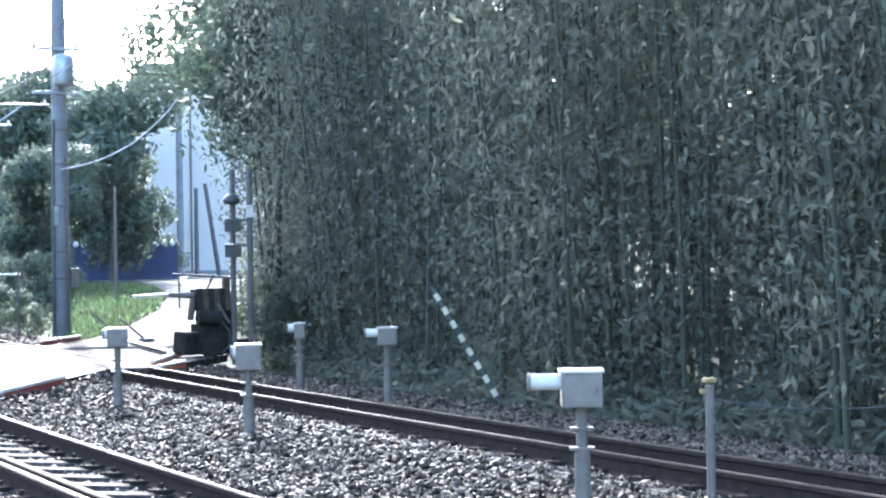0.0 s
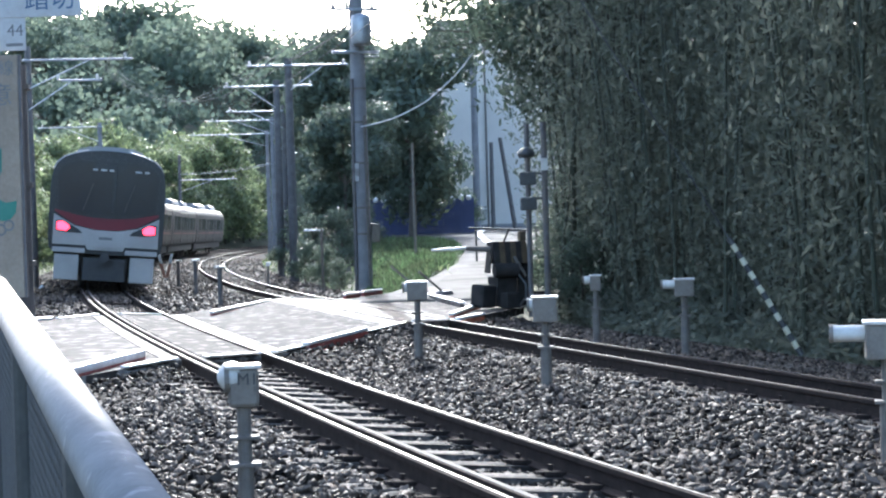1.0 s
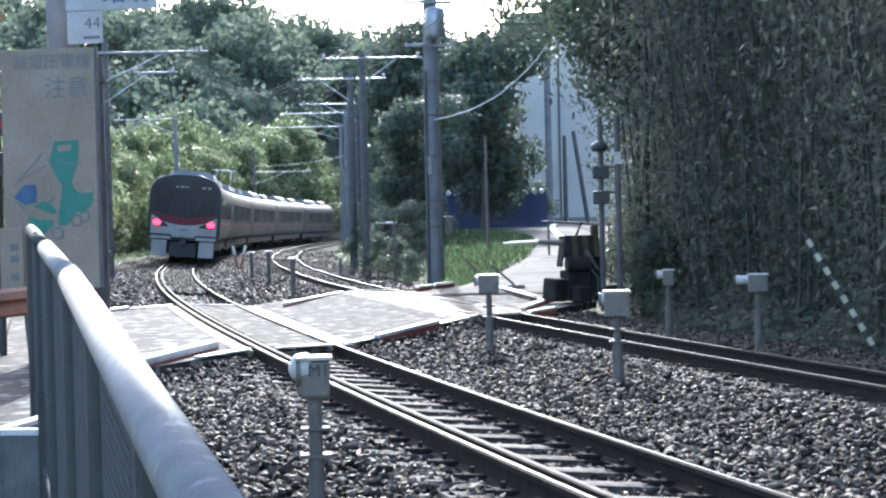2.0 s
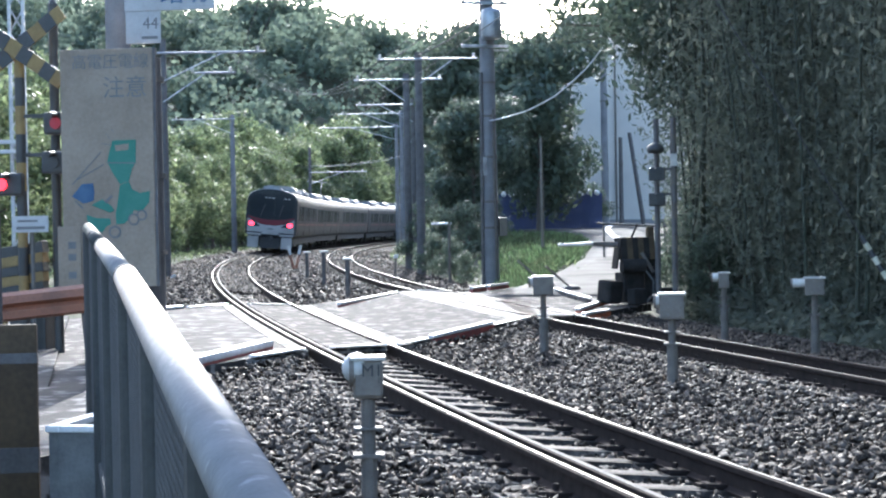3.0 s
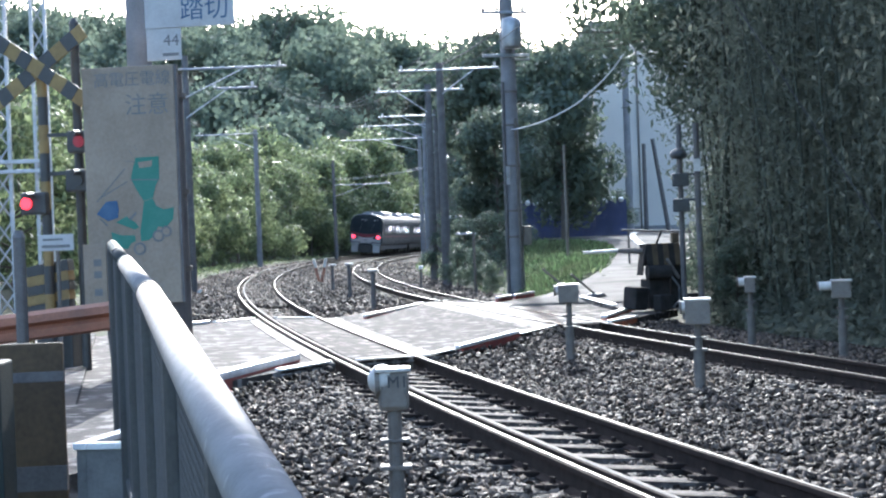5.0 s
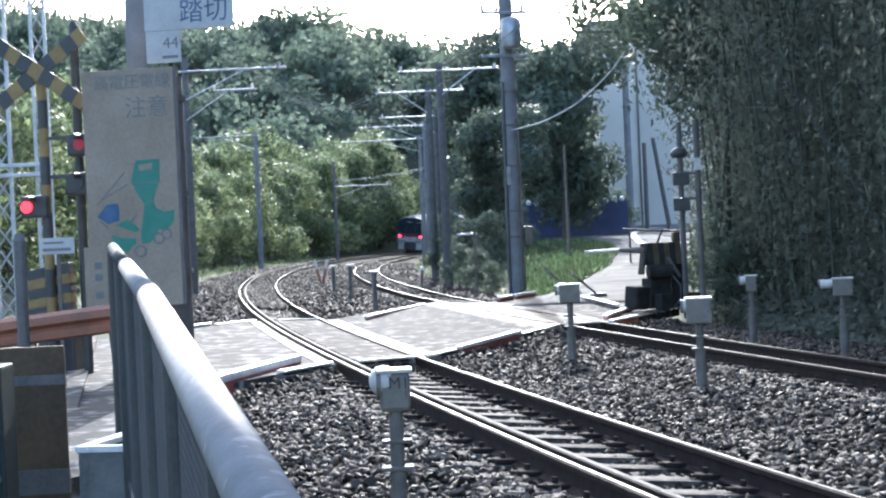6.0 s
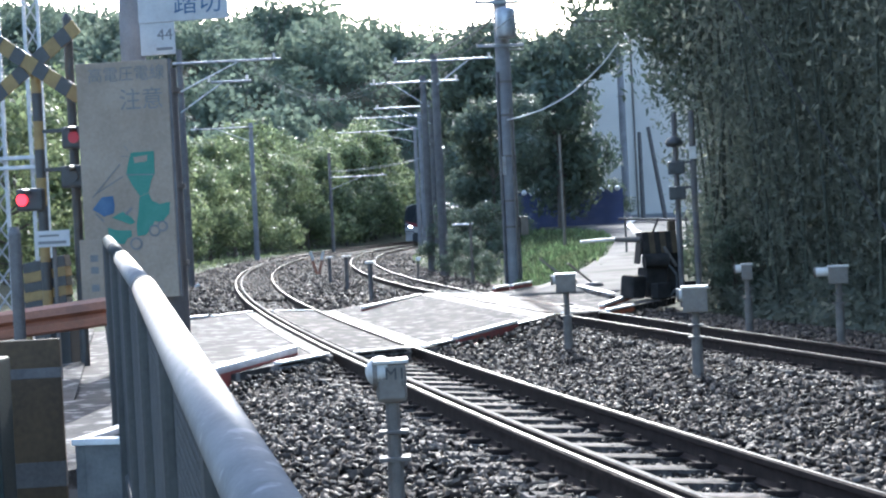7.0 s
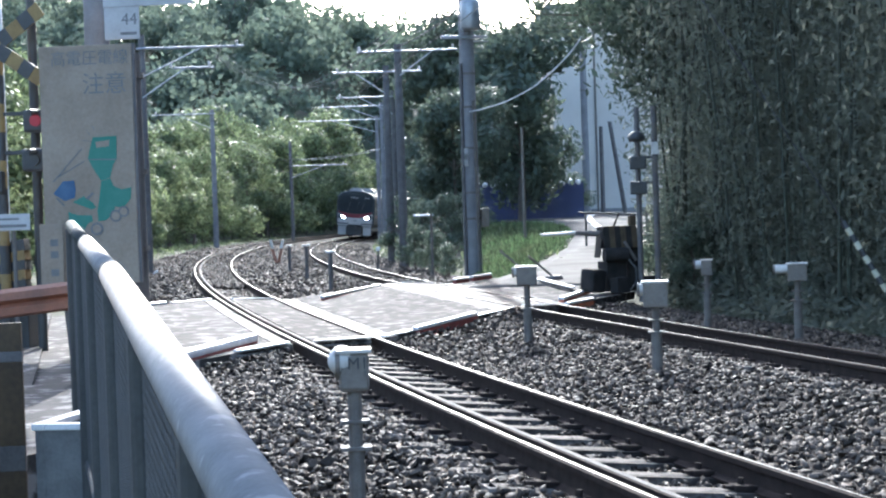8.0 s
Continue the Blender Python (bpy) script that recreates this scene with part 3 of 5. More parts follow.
# ---------------------------------------------------------------- trackside boxes on posts
def detector_box(at, base_z, top_z, w, dpt, hgt, yaw, cyl_len, cyl_r, label, letters=False, rounded=False, post_r=0.055):
    """A trackside sensor box on a post, with a round hood on its side."""
    x, y = at
    t = thing("sensor_box", label, "sensor box", (x, y, base_z), yaw, "trackside sensor boxes")
    H = top_z - base_z
    bot = H - hgt
    part("post", cy(B(), (0, 0, -0.25), (0, 0, bot * 0.62), post_r, post_r * 0.95, 14), M_POST, t, smooth=False)
    part("neck", cy(B(), (0, 0, bot * 0.6), (0, 0, bot + 0.01), min(0.036, post_r * 0.9), min(0.036, post_r * 0.9), 12), M_POST, t)
    part("clamp", bx(B(), (0.16, 0.10, 0.022), (0, 0, bot * 0.62), bevel=0.005), M_POST, t, "bolted clamp plate")
    part("clamp", bx(B(), (0.15, 0.09, 0.018), (0, 0, bot * 0.8), bevel=0.005), M_POST, t, "bolted clamp plate")
    bm = bx(B(), (w, dpt, hgt - 0.02), (0, 0, bot + hgt / 2 - 0.01), bevel=0.03 if rounded else 0.010)
    part("housing", bm, M_GREYBOX, t)
    part("lid", bx(B(), (w + 0.025, dpt + 0.03, 0.02), (0, 0, H - 0.012), bevel=0.006), M_WHITEBOX, t, "pale flat lid")
    part("door_seam", bx(B(), (w * 0.82, 0.006, hgt * 0.74), (0, -dpt / 2 - 0.002, bot + hgt * 0.47), bevel=0.002), M_GREYBOX, t)
    part("latch", bx(B(), (0.012, 0.014, 0.03), (w * 0.36, -dpt / 2 - 0.006, bot + hgt * 0.45), bevel=0.003), M_POST, t)
    if cyl_len:
        bm = B()
        m = H - hgt * 0.34
        cy(bm, (-w / 2 + 0.004, 0, m), (-w / 2 - cyl_len, 0, m), cyl_r, cyl_r, 18)
        if rounded:
            bmesh.ops.create_uvsphere(bm, u_segments=18, v_segments=10, radius=cyl_r, matrix=Matrix.Translation((-w / 2 + 0.025, 0.0, m + 0.012)))
        part("hood", bm, M_WHITEBOX, t, "white round lens hood", smooth=rounded)
        part("hood_ring", cy(B(), (-w / 2 - cyl_len - 0.004, 0, m), (-w / 2 - cyl_len + 0.02, 0, m), cyl_r + 0.006, cyl_r + 0.006, 18), M_GREYBOX, t)
    if letters:
        lettering("M1", 0.085, M_BLACK, pose(0.02, -dpt / 2 - 0.012, bot + hgt * 0.66, 90, 0, 0), t)
    return t


# ---------------------------------------------------------------- fence beside the camera
FENCE_A, FENCE_K, FENCE_B = Vector((-1.75, 8.834, 1.372)), Vector((-0.831, 4.70, 1.214)), Vector((-0.039, 0.958, 1.049))


def make_fence():
    a, k, b = FENCE_A, FENCE_K, FENCE_B
    t = thing("railside_fence", "grey-green wire mesh fence with galvanised tube top rail", "fence", (a.x, a.y, 0))
    FK = (a.y - k.y) / (a.y - b.y)

    def P(f, dz=0.0):
        p = a.lerp(k, f / FK) if f < FK else k.lerp(b, (f - FK) / (1 - FK))
        return p - Vector((a.x, a.y, -dz))
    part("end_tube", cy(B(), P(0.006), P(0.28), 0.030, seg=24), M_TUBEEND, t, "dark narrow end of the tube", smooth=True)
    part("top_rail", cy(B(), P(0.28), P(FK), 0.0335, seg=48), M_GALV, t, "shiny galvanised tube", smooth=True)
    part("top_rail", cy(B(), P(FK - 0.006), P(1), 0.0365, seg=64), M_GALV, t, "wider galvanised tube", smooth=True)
    bm = B()
    bmesh.ops.create_uvsphere(bm, u_segments=16, v_segments=8, radius=0.030, matrix=Matrix.Translation(P(0.006)))
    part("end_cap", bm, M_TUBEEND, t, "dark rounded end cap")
    for f in (0.004, 0.18, 0.35, 0.52, 0.69, 0.85, 0.985):
        p = P(f)
        post = part("post", cy(B(), (p.x, p.y, -0.35), (p.x, p.y, p.z - 0.02), 0.030, seg=14), M_GREENPOST, t)
    for f, r, q in ((0.15, 0.033, 0.02), (0.28, 0.0355, 0.02), (FK - 0.006, 0.0395, 0.008)):
        u = (k - a).normalized() * q
        part("joint_collar", cy(B(), P(f) - u, P(f) + u, r, seg=40), M_BLACK, t, "dark sleeve joint")
    for f0, f1 in ((0.004, 0.18), (0.18, 0.35), (0.35, 0.52), (0.52, 0.69), (0.69, 0.85), (0.85, 0.985)):
        part("bottom_rail", cy(B(), P(f0, -1.02), P(f1, -1.02), 0.016, seg=10), M_GREENPOST, t)
        v, fc = [], []
        span = (P(f1) - P(f0)).length
        u = (P(f1) - P(f0)).normalized()
        for sgn in (1, -1):
            for i in range(-18, int(span / 0.05) + 18):
                q0, q1 = i * 0.05, i * 0.05 + 1.0
                if sgn < 0:
                    q0, q1 = q1, q0
                za, zb = -1.02, -0.02
                def cut(q, z, qq, zz):
                    if q < 0:
                        z, q = z + (zz - z) * (0 - q) / (qq - q), 0
                    if q > span:
                        z, q = z + (zz - z) * (span - q) / (qq - q), span
                    return q, z
                if max(q0, q1) <= 0 or min(q0, q1) >= span:
                    continue
                e0, e1 = cut(q0, za, q1, zb), cut(q1, zb, q0, za)
                A, C = P(f0) + u * e0[0] + Vector((0, 0, e0[1])), P(f0) + u * e1[0] + Vector((0, 0, e1[1]))
                dirv = (C - A).normalized()
                s1, s2 = dirv.cross(Vector((1, 0, 0))).normalized() * 0.0022, Vector((0.0022, 0, 0))
                base = len(v)
                for e in (A, C):
                    v += [e + s1, e + s2, e - s1, e - s2]
                fc += [(base + i2, base + (i2 + 1) % 4, base + 4 + (i2 + 1) % 4, base + 4 + i2) for i2 in range(4)]
        raw("mesh_panel", v, fc, M_GREENPOST, t)
    return t


# ---------------------------------------------------------------- train
CAR = 19.5


def car_outline(w=1.475):
    """Half of the section, mirrored: straight sides, tight shoulders and a nearly flat roof."""
    half = [(1.30, 0.92), (1.42, 1.05), (w, 1.35), (w, 2.55), (1.46, 2.85), (1.42, 3.08), (1.32, 3.27), (1.15, 3.42), (0.9, 3.52), (0.55, 3.60), (0.2, 3.63)]
    return [(-x, z) for x, z in half] + [(x, z) for x, z in half[::-1]]


def make_car(label, face=None):
    """A car along y, its driving end, if any, at -y; origin at rail height under its middle."""
    t = thing("train_car", label, "train", (0, 0, 0), 0, "train cars")
    L = CAR / 2
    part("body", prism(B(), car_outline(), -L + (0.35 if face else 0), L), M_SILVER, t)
    part("underframe", bx(B(), (2.5, CAR - 1.2, 0.42), (0, 0, 0.72), bevel=0.04), M_UNDER, t, "dark underfloor equipment")
    for y in (-6.6, 6.6):
        bm = B()
        bx(bm, (2.1, 2.9, 0.34), (0, y, 0.52), bevel=0.05)
        bogie = part("bogie", bm, M_UNDER, t)
        for yy in (-1.05, 1.05):
            for x in (-0.566, 0.566):
                part("wheel", cy(B(), (x - 0.06, y + yy, 0.43), (x + 0.06, y + yy, 0.43), 0.43, seg=20), M_UNDER, bogie)
    for y, q in ((-3.2, 2.6), (4.8, 1.7)):
        bm = B()
        prism(bm, [(-1.0, 3.6), (-0.9, 3.84), (-0.6, 3.93), (0.6, 3.93), (0.9, 3.84), (1.0, 3.6)], y - q, y + q)
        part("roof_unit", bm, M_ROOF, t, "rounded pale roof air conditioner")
    for sx in (-1, 1):
        part("waist_band", bx(B(), (0.012, CAR - 1.6, 0.10), (sx * 1.478, 0.3, 1.72)), M_FACERED, t, "thin red band")
        for y in (-7.7, -2.6, 2.6, 7.7):
            dn = part("door", bx(B(), (0.02, 1.30, 1.86), (sx * 1.474, y, 2.02), bevel=0.004), M_SILVER, t)
            for yy in (-0.33, 0.33):
                part("door_pane", bx(B(), (0.012, 0.46, 0.85), (sx * 1.484, y + yy, 2.36), bevel=0.004), M_GLASS, dn)
        for y in (-5.9, -4.5, -0.75, 0.75, 4.5, 5.9):
            part("window", bx(B(), (0.016, 1.25, 0.86), (sx * 1.474, y, 2.36), bevel=0.005), M_GLASS, t)
    if face:
        y = -L
        bm = B()
        o = [(x * 0.985, z if z > 1 else 0.95) for x, z in car_outline()]
        prism(bm, o, y + 0.06, y + 0.36)
        part("front_shell", bm, M_FACEBLACK, t, "glossy black front shell")
        bm = B()
        prism(bm, [(-1.22, 2.08), (-0.6, 1.98), (0.6, 1.98), (1.22, 2.08), (1.28, 3.0), (1.15, 3.2), (0.8, 3.33), (-0.8, 3.33), (-1.15, 3.2), (-1.28, 3.0)], y + 0.03, y + 0.07)
        part("windscreen", bm, M_GLASS, t, "wide dark windscreen")
        part("red_band", prism(B(), [(-1.32, 2.06), (-0.75, 1.93), (-0.3, 1.88), (0.3, 1.88), (0.75, 1.93), (1.32, 2.06), (1.32, 2.0), (0.78, 1.68), (0.3, 1.58), (-0.3, 1.58), (-0.78, 1.68), (-1.32, 2.0)], y + 0.015, y + 0.075), M_FACERED, t, "red curved band")
        part("white_face", prism(B(), [(-1.34, 1.94), (-0.80, 1.66), (-0.3, 1.565), (0.3, 1.565), (0.80, 1.66), (1.34, 1.94), (1.34, 1.16), (0.5, 1.16), (0.45, 1.05), (-0.45, 1.05), (-0.5, 1.16), (-1.34, 1.16)], y + 0.02, y + 0.08), M_FACEWHITE, t, "pale lower front")
        part("gangway_panel", bx(B(), (0.86, 0.04, 0.42), (0, y + 0.01, 1.33), bevel=0.012), M_FACEWHITE, t)
        part("number_bars", bx(B(), (0.34, 0.01, 0.07), (0, y - 0.012, 1.36)), M_INK, t)
        # Small pale plates drawn for bright reflections at the windscreen's top.
        for x0, x1 in ((-0.42, -0.30), (-0.22, -0.06), (0.0, 0.14), (0.66, 0.82), (0.90, 1.02)):
            part("sign_glint", bx(B(), (x1 - x0, 0.012, 0.05), ((x0 + x1) / 2, y + 0.018, 3.13)), M_PLATE, t)
        for sx, tilt in ((-0.5, 18), (0.55, 18)):
            part("wiper", bx(B(), (0.03, 0.02, 0.75), (sx, y + 0.012, 2.42), (0, tilt, 0)), M_UNDER, t)
        part("windscreen_pillar", bx(B(), (0.09, 0.03, 1.25), (0.16, y + 0.022, 2.66), bevel=0.008), M_FACEBLACK, t)
        part("destination_sign", bx(B(), (0.75, 0.03, 0.18), (0, y + 0.035, 3.2), bevel=0.005), M_FACEBLACK, t)
        for sx in (-1, 1):
            lamp = part("lamp_housing", prism(B(), [(sx * 0.60, 1.47), (sx * 0.68, 1.56), (sx * 0.95, 1.70), (sx * 1.14, 1.78), (sx * 1.28, 1.76), (sx * 1.27, 1.52), (sx * 1.0, 1.47)], y + 0.0, y + 0.05), M_FACEBLACK, t)
            bm = B()
            if face == "tail":
                prism(bm, [(sx * 1.24, 1.54), (sx * 1.25, 1.72), (sx * 1.12, 1.75), (sx * 0.97, 1.68), (sx * 0.92, 1.58), (sx * 1.02, 1.51)], y - 0.015, y + 0.02)
            else:
                prism(bm, [(sx * 1.0, 1.53), (sx * 1.02, 1.66), (sx * 0.92, 1.68), (sx * 0.80, 1.62), (sx * 0.74, 1.55), (sx * 0.86, 1.50)], y - 0.015, y + 0.02)
            part("lamp", bm, M_TAIL if face == "tail" else M_HEAD, lamp, "lit red tail light" if face == "tail" else "lit white head light")
            part("step_ledge", bx(B(), (0.82, 0.10, 0.13), (sx * 0.92, y + 0.07, 1.02), bevel=0.02), M_FACEWHITE, t)
            part("skirt", bx(B(), (0.62, 0.08, 0.66), (sx * 0.96, y + 0.12, 0.58), bevel=0.03), M_FACEWHITE, t, "pale snow-plough skirt")
        part("coupler", cy(B(), (0, y - 0.25, 0.86), (0, y + 0.4, 0.86), 0.13, seg=12), M_UNDER, t, "dark coupler")
        part("plough", bx(B(), (1.1, 0.12, 0.6), (0, y + 0.2, 0.55), bevel=0.03), M_UNDER, t)
        # Added pale tube draws the sun highlight along the roof edge.
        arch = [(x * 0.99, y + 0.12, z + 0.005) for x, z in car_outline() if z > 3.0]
        part("roof_highlight", tube(B(), arch, [0.03] * len(arch), 8), M_ROOF, t, "pale tube standing in for the roof edge's sun highlight", smooth=True)
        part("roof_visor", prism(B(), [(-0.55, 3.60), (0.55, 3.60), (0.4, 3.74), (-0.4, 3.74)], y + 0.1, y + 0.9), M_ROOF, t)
    return t


def make_pantograph(car):
    p = part("pantograph", bx(B(), (1.5, 0.12, 0.06), (0, 3.2, 4.95), bevel=0.02), M_STEEL, car)
    for sx in (-0.4, 0.4):
        part("arm", cy(cy(B(), (sx, 3.2, 4.95), (sx * 1.2, 2.2, 4.4), 0.025, seg=8), (sx * 1.2, 2.2, 4.4), (sx, 3.4, 3.7), 0.03, seg=8), M_STEEL, p)


def car_row(t, s, far):
    """Pose of a car whose middle is at station s."""
    o = lambda q: gap(q) if far else 0.0
    a, b = on_track(s - 6.6, o(s - 6.6))[0], on_track(s + 6.6, o(s + 6.6))[0]
    d = b - a
    cant = math.degrees(math.atan(CANT))
    return (t, Matrix.Translation((a + b) / 2) @ Matrix.Rotation(-math.atan2(d.x, d.y), 4, "Z") @ pose(0, 0, 0, 0, cant, 0))


train_out = [make_car("rear car of a departing silver commuter train, red tail lights lit", "tail")]
train_out += [make_car("middle car of a departing silver commuter train") for _ in range(3)]
train_out.append(make_car("leading car of a departing silver commuter train"))
make_pantograph(train_out[1])
OUT_T = [0.0, 0.4, 0.8, 1.0, 1.5, 2.0, 3.5, 4.5, 5.8, 8.0]
OUT_S = [23.6, 31.0, 39.0, 43.3, 55.0, 68.2, 107.0, 132.8, 168.4, 229.0]
train_in = [make_car("front car of an approaching silver commuter train, head lights lit", "head"),
            make_car("second car of an approaching silver commuter train")]


def motions():
    times = [i * 0.5 for i in range(17)]
    for k, car in enumerate(train_out):
        walk(car, [car_row(t, s + CAR / 2 + k * (CAR + 0.5), False) for t, s in zip(OUT_T, OUT_S)])
    for k, car in enumerate(train_in):
        walk(car, [car_row(t, 127.0 + 23.0 * (8.0 - t) + CAR / 2 + k * (CAR + 0.5), True) for t in times])


# ---------------------------------------------------------------- trackside things
make_fence()
detector_box((-0.25, 8.3), -0.28, 0.70, 0.155, 0.13, 0.22, 3, 0.012, 0.078, "pale sensor box marked M1 on a post in the ballast", letters=True, rounded=True, post_r=0.044)
detector_box((1.55, 19.55), -0.25, 0.735, 0.24, 0.20, 0.23, -4, 0.05, 0.055, "grey sensor box on a post between the tracks")
detector_box((2.46, 15.6), -0.22, 0.675, 0.235, 0.20, 0.25, -8, 0.05, 0.06, "grey sensor box on a post between the tracks")
detector_box((4.36, 22.9), -0.25, 0.635, 0.15, 0.16, 0.23, -10, 0.10, 0.06, "grey sensor box on a post in the shade")
detector_box((5.02, 20.4), -0.25, 0.63, 0.24, 0.2, 0.23, -12, 0.17, 0.055, "grey sensor box on a post in the shade with white hood")
detector_box((3.68, 9.85), -0.25, 0.70, 0.26, 0.24, 0.24, -18, 0.21, 0.052, "large grey sensor box on a post with a long white hood")


def make_marker_post():
    t = thing("marker_post", "thin dark post with brass cap beside the track", "post", (4.42, 9.52, -0.25))
    part("shaft", cy(B(), (0, 0, -0.2), (0, 0, 0.84), 0.028, seg=10), M_POST, t)
    part("cap", bx(B(), (0.075, 0.075, 0.03), (0, 0, 0.87), bevel=0.008), M_YELLOW, t, "brass-yellow cap")
    part("bracket", bx(B(), (0.09, 0.03, 0.03), (-0.02, 0, 0.80), bevel=0.005), M_YELLOW, t)
    wire("cable", [(4.42, 9.52, 0.5), (6.4, 10.2, 0.36), (9.5, 11.0, 0.3)], 0.006, M_WIRE, "thin cable strung from a post into the shade", "cable", 0.06)


make_marker_post()


def make_striped_guard():
    """Striped sleeve on a stay wire."""
    a, b = Vector((5.95, 18.6, -0.25)), Vector((5.2, 18.9, 1.14))
    t = thing("stay_wire_guard", "leaning stay wire sleeve with yellow and black stripes", "stay wire", a)
    d = b - a
    n = 17
    for i in range(n):
        part("sleeve_band", cy(B(), d * (i / n), d * ((i + 1) / n), 0.034, seg=12), M_SLEEVE if i % 2 else M_BLACK, t)
    part("stay", cy(B(), d, d * 4.5, 0.006, seg=6), M_WIRE, t)


make_striped_guard()


def make_small_post(x, y, h, label, cap=None):
    t = thing("track_post", label, "post", (x, y, -0.3), 0, "small posts between the tracks")
    part("shaft", cy(B(), (0, 0, -0.2), (0, 0, h), 0.055, 0.05, 10), M_DARKPOLE, t)
    part("cap", bx(B(), (0.22, 0.14, 0.05), (0, 0, h + 0.02), bevel=0.012), cap or M_WHITEBOX, t)


make_small_post(-2.35, 43.7, 1.0, "short rusty post with pale cap in ballast")
make_small_post(-1.42, 36.0, 0.95, "short rusty post with pale cap in ballast")
make_small_post(-3.22, 50.4, 0.9, "short rusty post with pale cap in ballast")


def make_fouling_marker():
    t = thing("fouling_marker", "crossed white and rust striped marker pegs", "marker", (-4.42, 62.0, -0.26))
    for sx in (-1, 1):
        part("peg", bx(B(), (0.09, 0.06, 0.9), (sx * 0.13, 0, 0.45), (0, sx * 14, 0), bevel=0.01), M_BROWN, t)
        part("tip", bx(B(), (0.10, 0.07, 0.35), (sx * 0.20, -0.01, 0.80), (0, sx * 14, 0), bevel=0.01), M_WHITEBOX, t)


make_fouling_marker()


# ---------------------------------------------------------------- crossing furniture on the camera's side
def board_xy(px, py):
    """Print of the warning board, from its own drawing grid to metres."""
    dx, dy = px - 235, py - 325
    return (dx - dy * 0.052) / 170.6, -(dy + dx * 0.052) / 170.6


def flat(outline, material, parent, name, y, label=""):
    bm = B()
    prism(bm, [board_xy(*q) for q in outline], y - 0.003, y)
    return part(name, bm, material, parent, label)


def make_warning_board():
    pole = thing("sign_pole", "thick dark steel pole carrying warning signs", "pole", (-2.77, 17.15, -0.1))
    part("shaft", cy(B(), (0, 0, -0.3), (0, 0, 3.25), 0.19, 0.18, 24), M_DARKPOLE, pole, smooth=False)
    for z in (1.2, 2.0, 3.0):
        part("band", cy(B(), (0, 0, z), (0, 0, z + 0.05), 0.213, seg=24), M_POST, pole)
    part("conduit", cy(B(), (-0.24, -0.06, -0.2), (-0.24, -0.06, 3.2), 0.03, seg=10), M_DARKPOLE, pole)
    tall = thing("concrete_pole", "tall pale concrete pole behind the warning board", "pole", (-3.11, 17.62, -0.1))
    part("shaft", cy(B(), (0, 0, -0.3), (0, 0, 8.0), 0.15, 0.11, 24), M_CONC, tall, smooth=True)
    for z in (3.3, 4.2, 5.4):
        part("band", cy(B(), (0, 0, z), (0, 0, z + 0.05), 0.148, seg=24), M_POST, tall)
    slim = thing("signal_post", "slim black post carrying crossing lamps", "post", (-3.80, 17.62, -0.1))
    part("shaft", cy(B(), (0, 0, -0.2), (0, 0, 3.9), 0.05, seg=14), M_BLACK, slim)
    part("cap", cy(B(), (0, 0, 3.89), (0, 0, 3.95), 0.055, 0.02, seg=14), M_BLACK, slim)
    bd = thing("warning_board", "tall faded white high-voltage warning board with teal print", "sign", (-3.04, 16.75, 2.0), -8)
    part("panel", bx(B(), (0.97, 0.03, 2.42), (-0.045, 0, 0), bevel=0.008), M_BOARD, bd)
    part("edge_frame", bx(B(), (0.03, 0.06, 2.42), (0.455, 0.02, 0), bevel=0.006), M_DARKPOLE, bd)
    y = -0.018
    lettering("\u9ad8\u96fb\u5727\u96fb\u7dda", 0.163, M_INK, pose(0.0, y, 1.07, 90, 0, 0), bd)
    lettering("\u6ce8\u610f", 0.235, M_INK, pose(0.15, y, 0.80, 90, 0, 0), bd)
    def print_on(outline, material, name, label="", up=0.0):
        flat([(px + 14, py + 25) for px, py in outline], material, bd, name, y - up, label)
    print_on([(220, 253), (262, 250), (263, 290), (257, 300), (252, 322), (236, 328), (222, 308), (212, 290), (214, 278)], M_TEAL, "crane_cab_print", "teal crane truck print")
    print_on([(236, 329), (252, 323), (258, 336), (272, 342), (290, 338), (289, 358), (276, 374), (262, 372), (258, 384), (246, 396), (232, 398), (230, 380), (233, 360)], M_TEAL, "crane_body_print")
    print_on([(178, 383), (196, 388), (221, 388), (222, 398), (214, 402), (208, 412), (182, 410)], M_TEAL, "truck_bed_print")
    print_on([(186, 366), (205, 355), (222, 366), (228, 374), (220, 378)], M_TEAL, "blade_print")
    print_on([(225, 261), (250, 257), (249, 268), (227, 271)], M_BOARD, "cab_window", up=0.003)
    print_on([(212, 290.5), (262, 289.5), (262, 291.5), (212, 292.5)], M_INK, "line_print", up=0.003)
    print_on([(151, 352), (168, 330), (188, 328), (191, 344), (190, 358), (172, 364)], M_NAVY, "house_print", "blue print")
    print_on([(156, 360), (158, 358), (172, 371), (170, 373)], M_INK, "line_print")
    for (x0, z0), (x1, z1) in (((150, 331), (200, 272)), ((157, 323), (205, 294)), ((208, 240), (214, 249)), ((217, 232), (222, 240)), ((200, 258), (220, 260))):
        print_on([(x0, z0), (x1, z1), (x1 + 1.6, z1 + 1.2), (x0 + 1.6, z0 + 1.2)], M_INK, "line_print")
    print_on([(209, 359), (221, 347), (224, 350), (213, 362)], M_INK, "stump_print", up=0.003)
    for cx, cz, r in ((263, 388, 0.062), (277, 380, 0.056), (230, 411, 0.066)):
        p = board_xy(cx + 14, cz + 25)
        rim = part("wheel_print", cy(B(), (p[0], y - 0.006, p[1]), (p[0], y, p[1]), r, seg=18), M_INK, bd)
        part("wheel_hub", cy(B(), (p[0], y - 0.009, p[1]), (p[0], y - 0.002, p[1]), r * 0.68, seg=16), M_BOARD, rim)
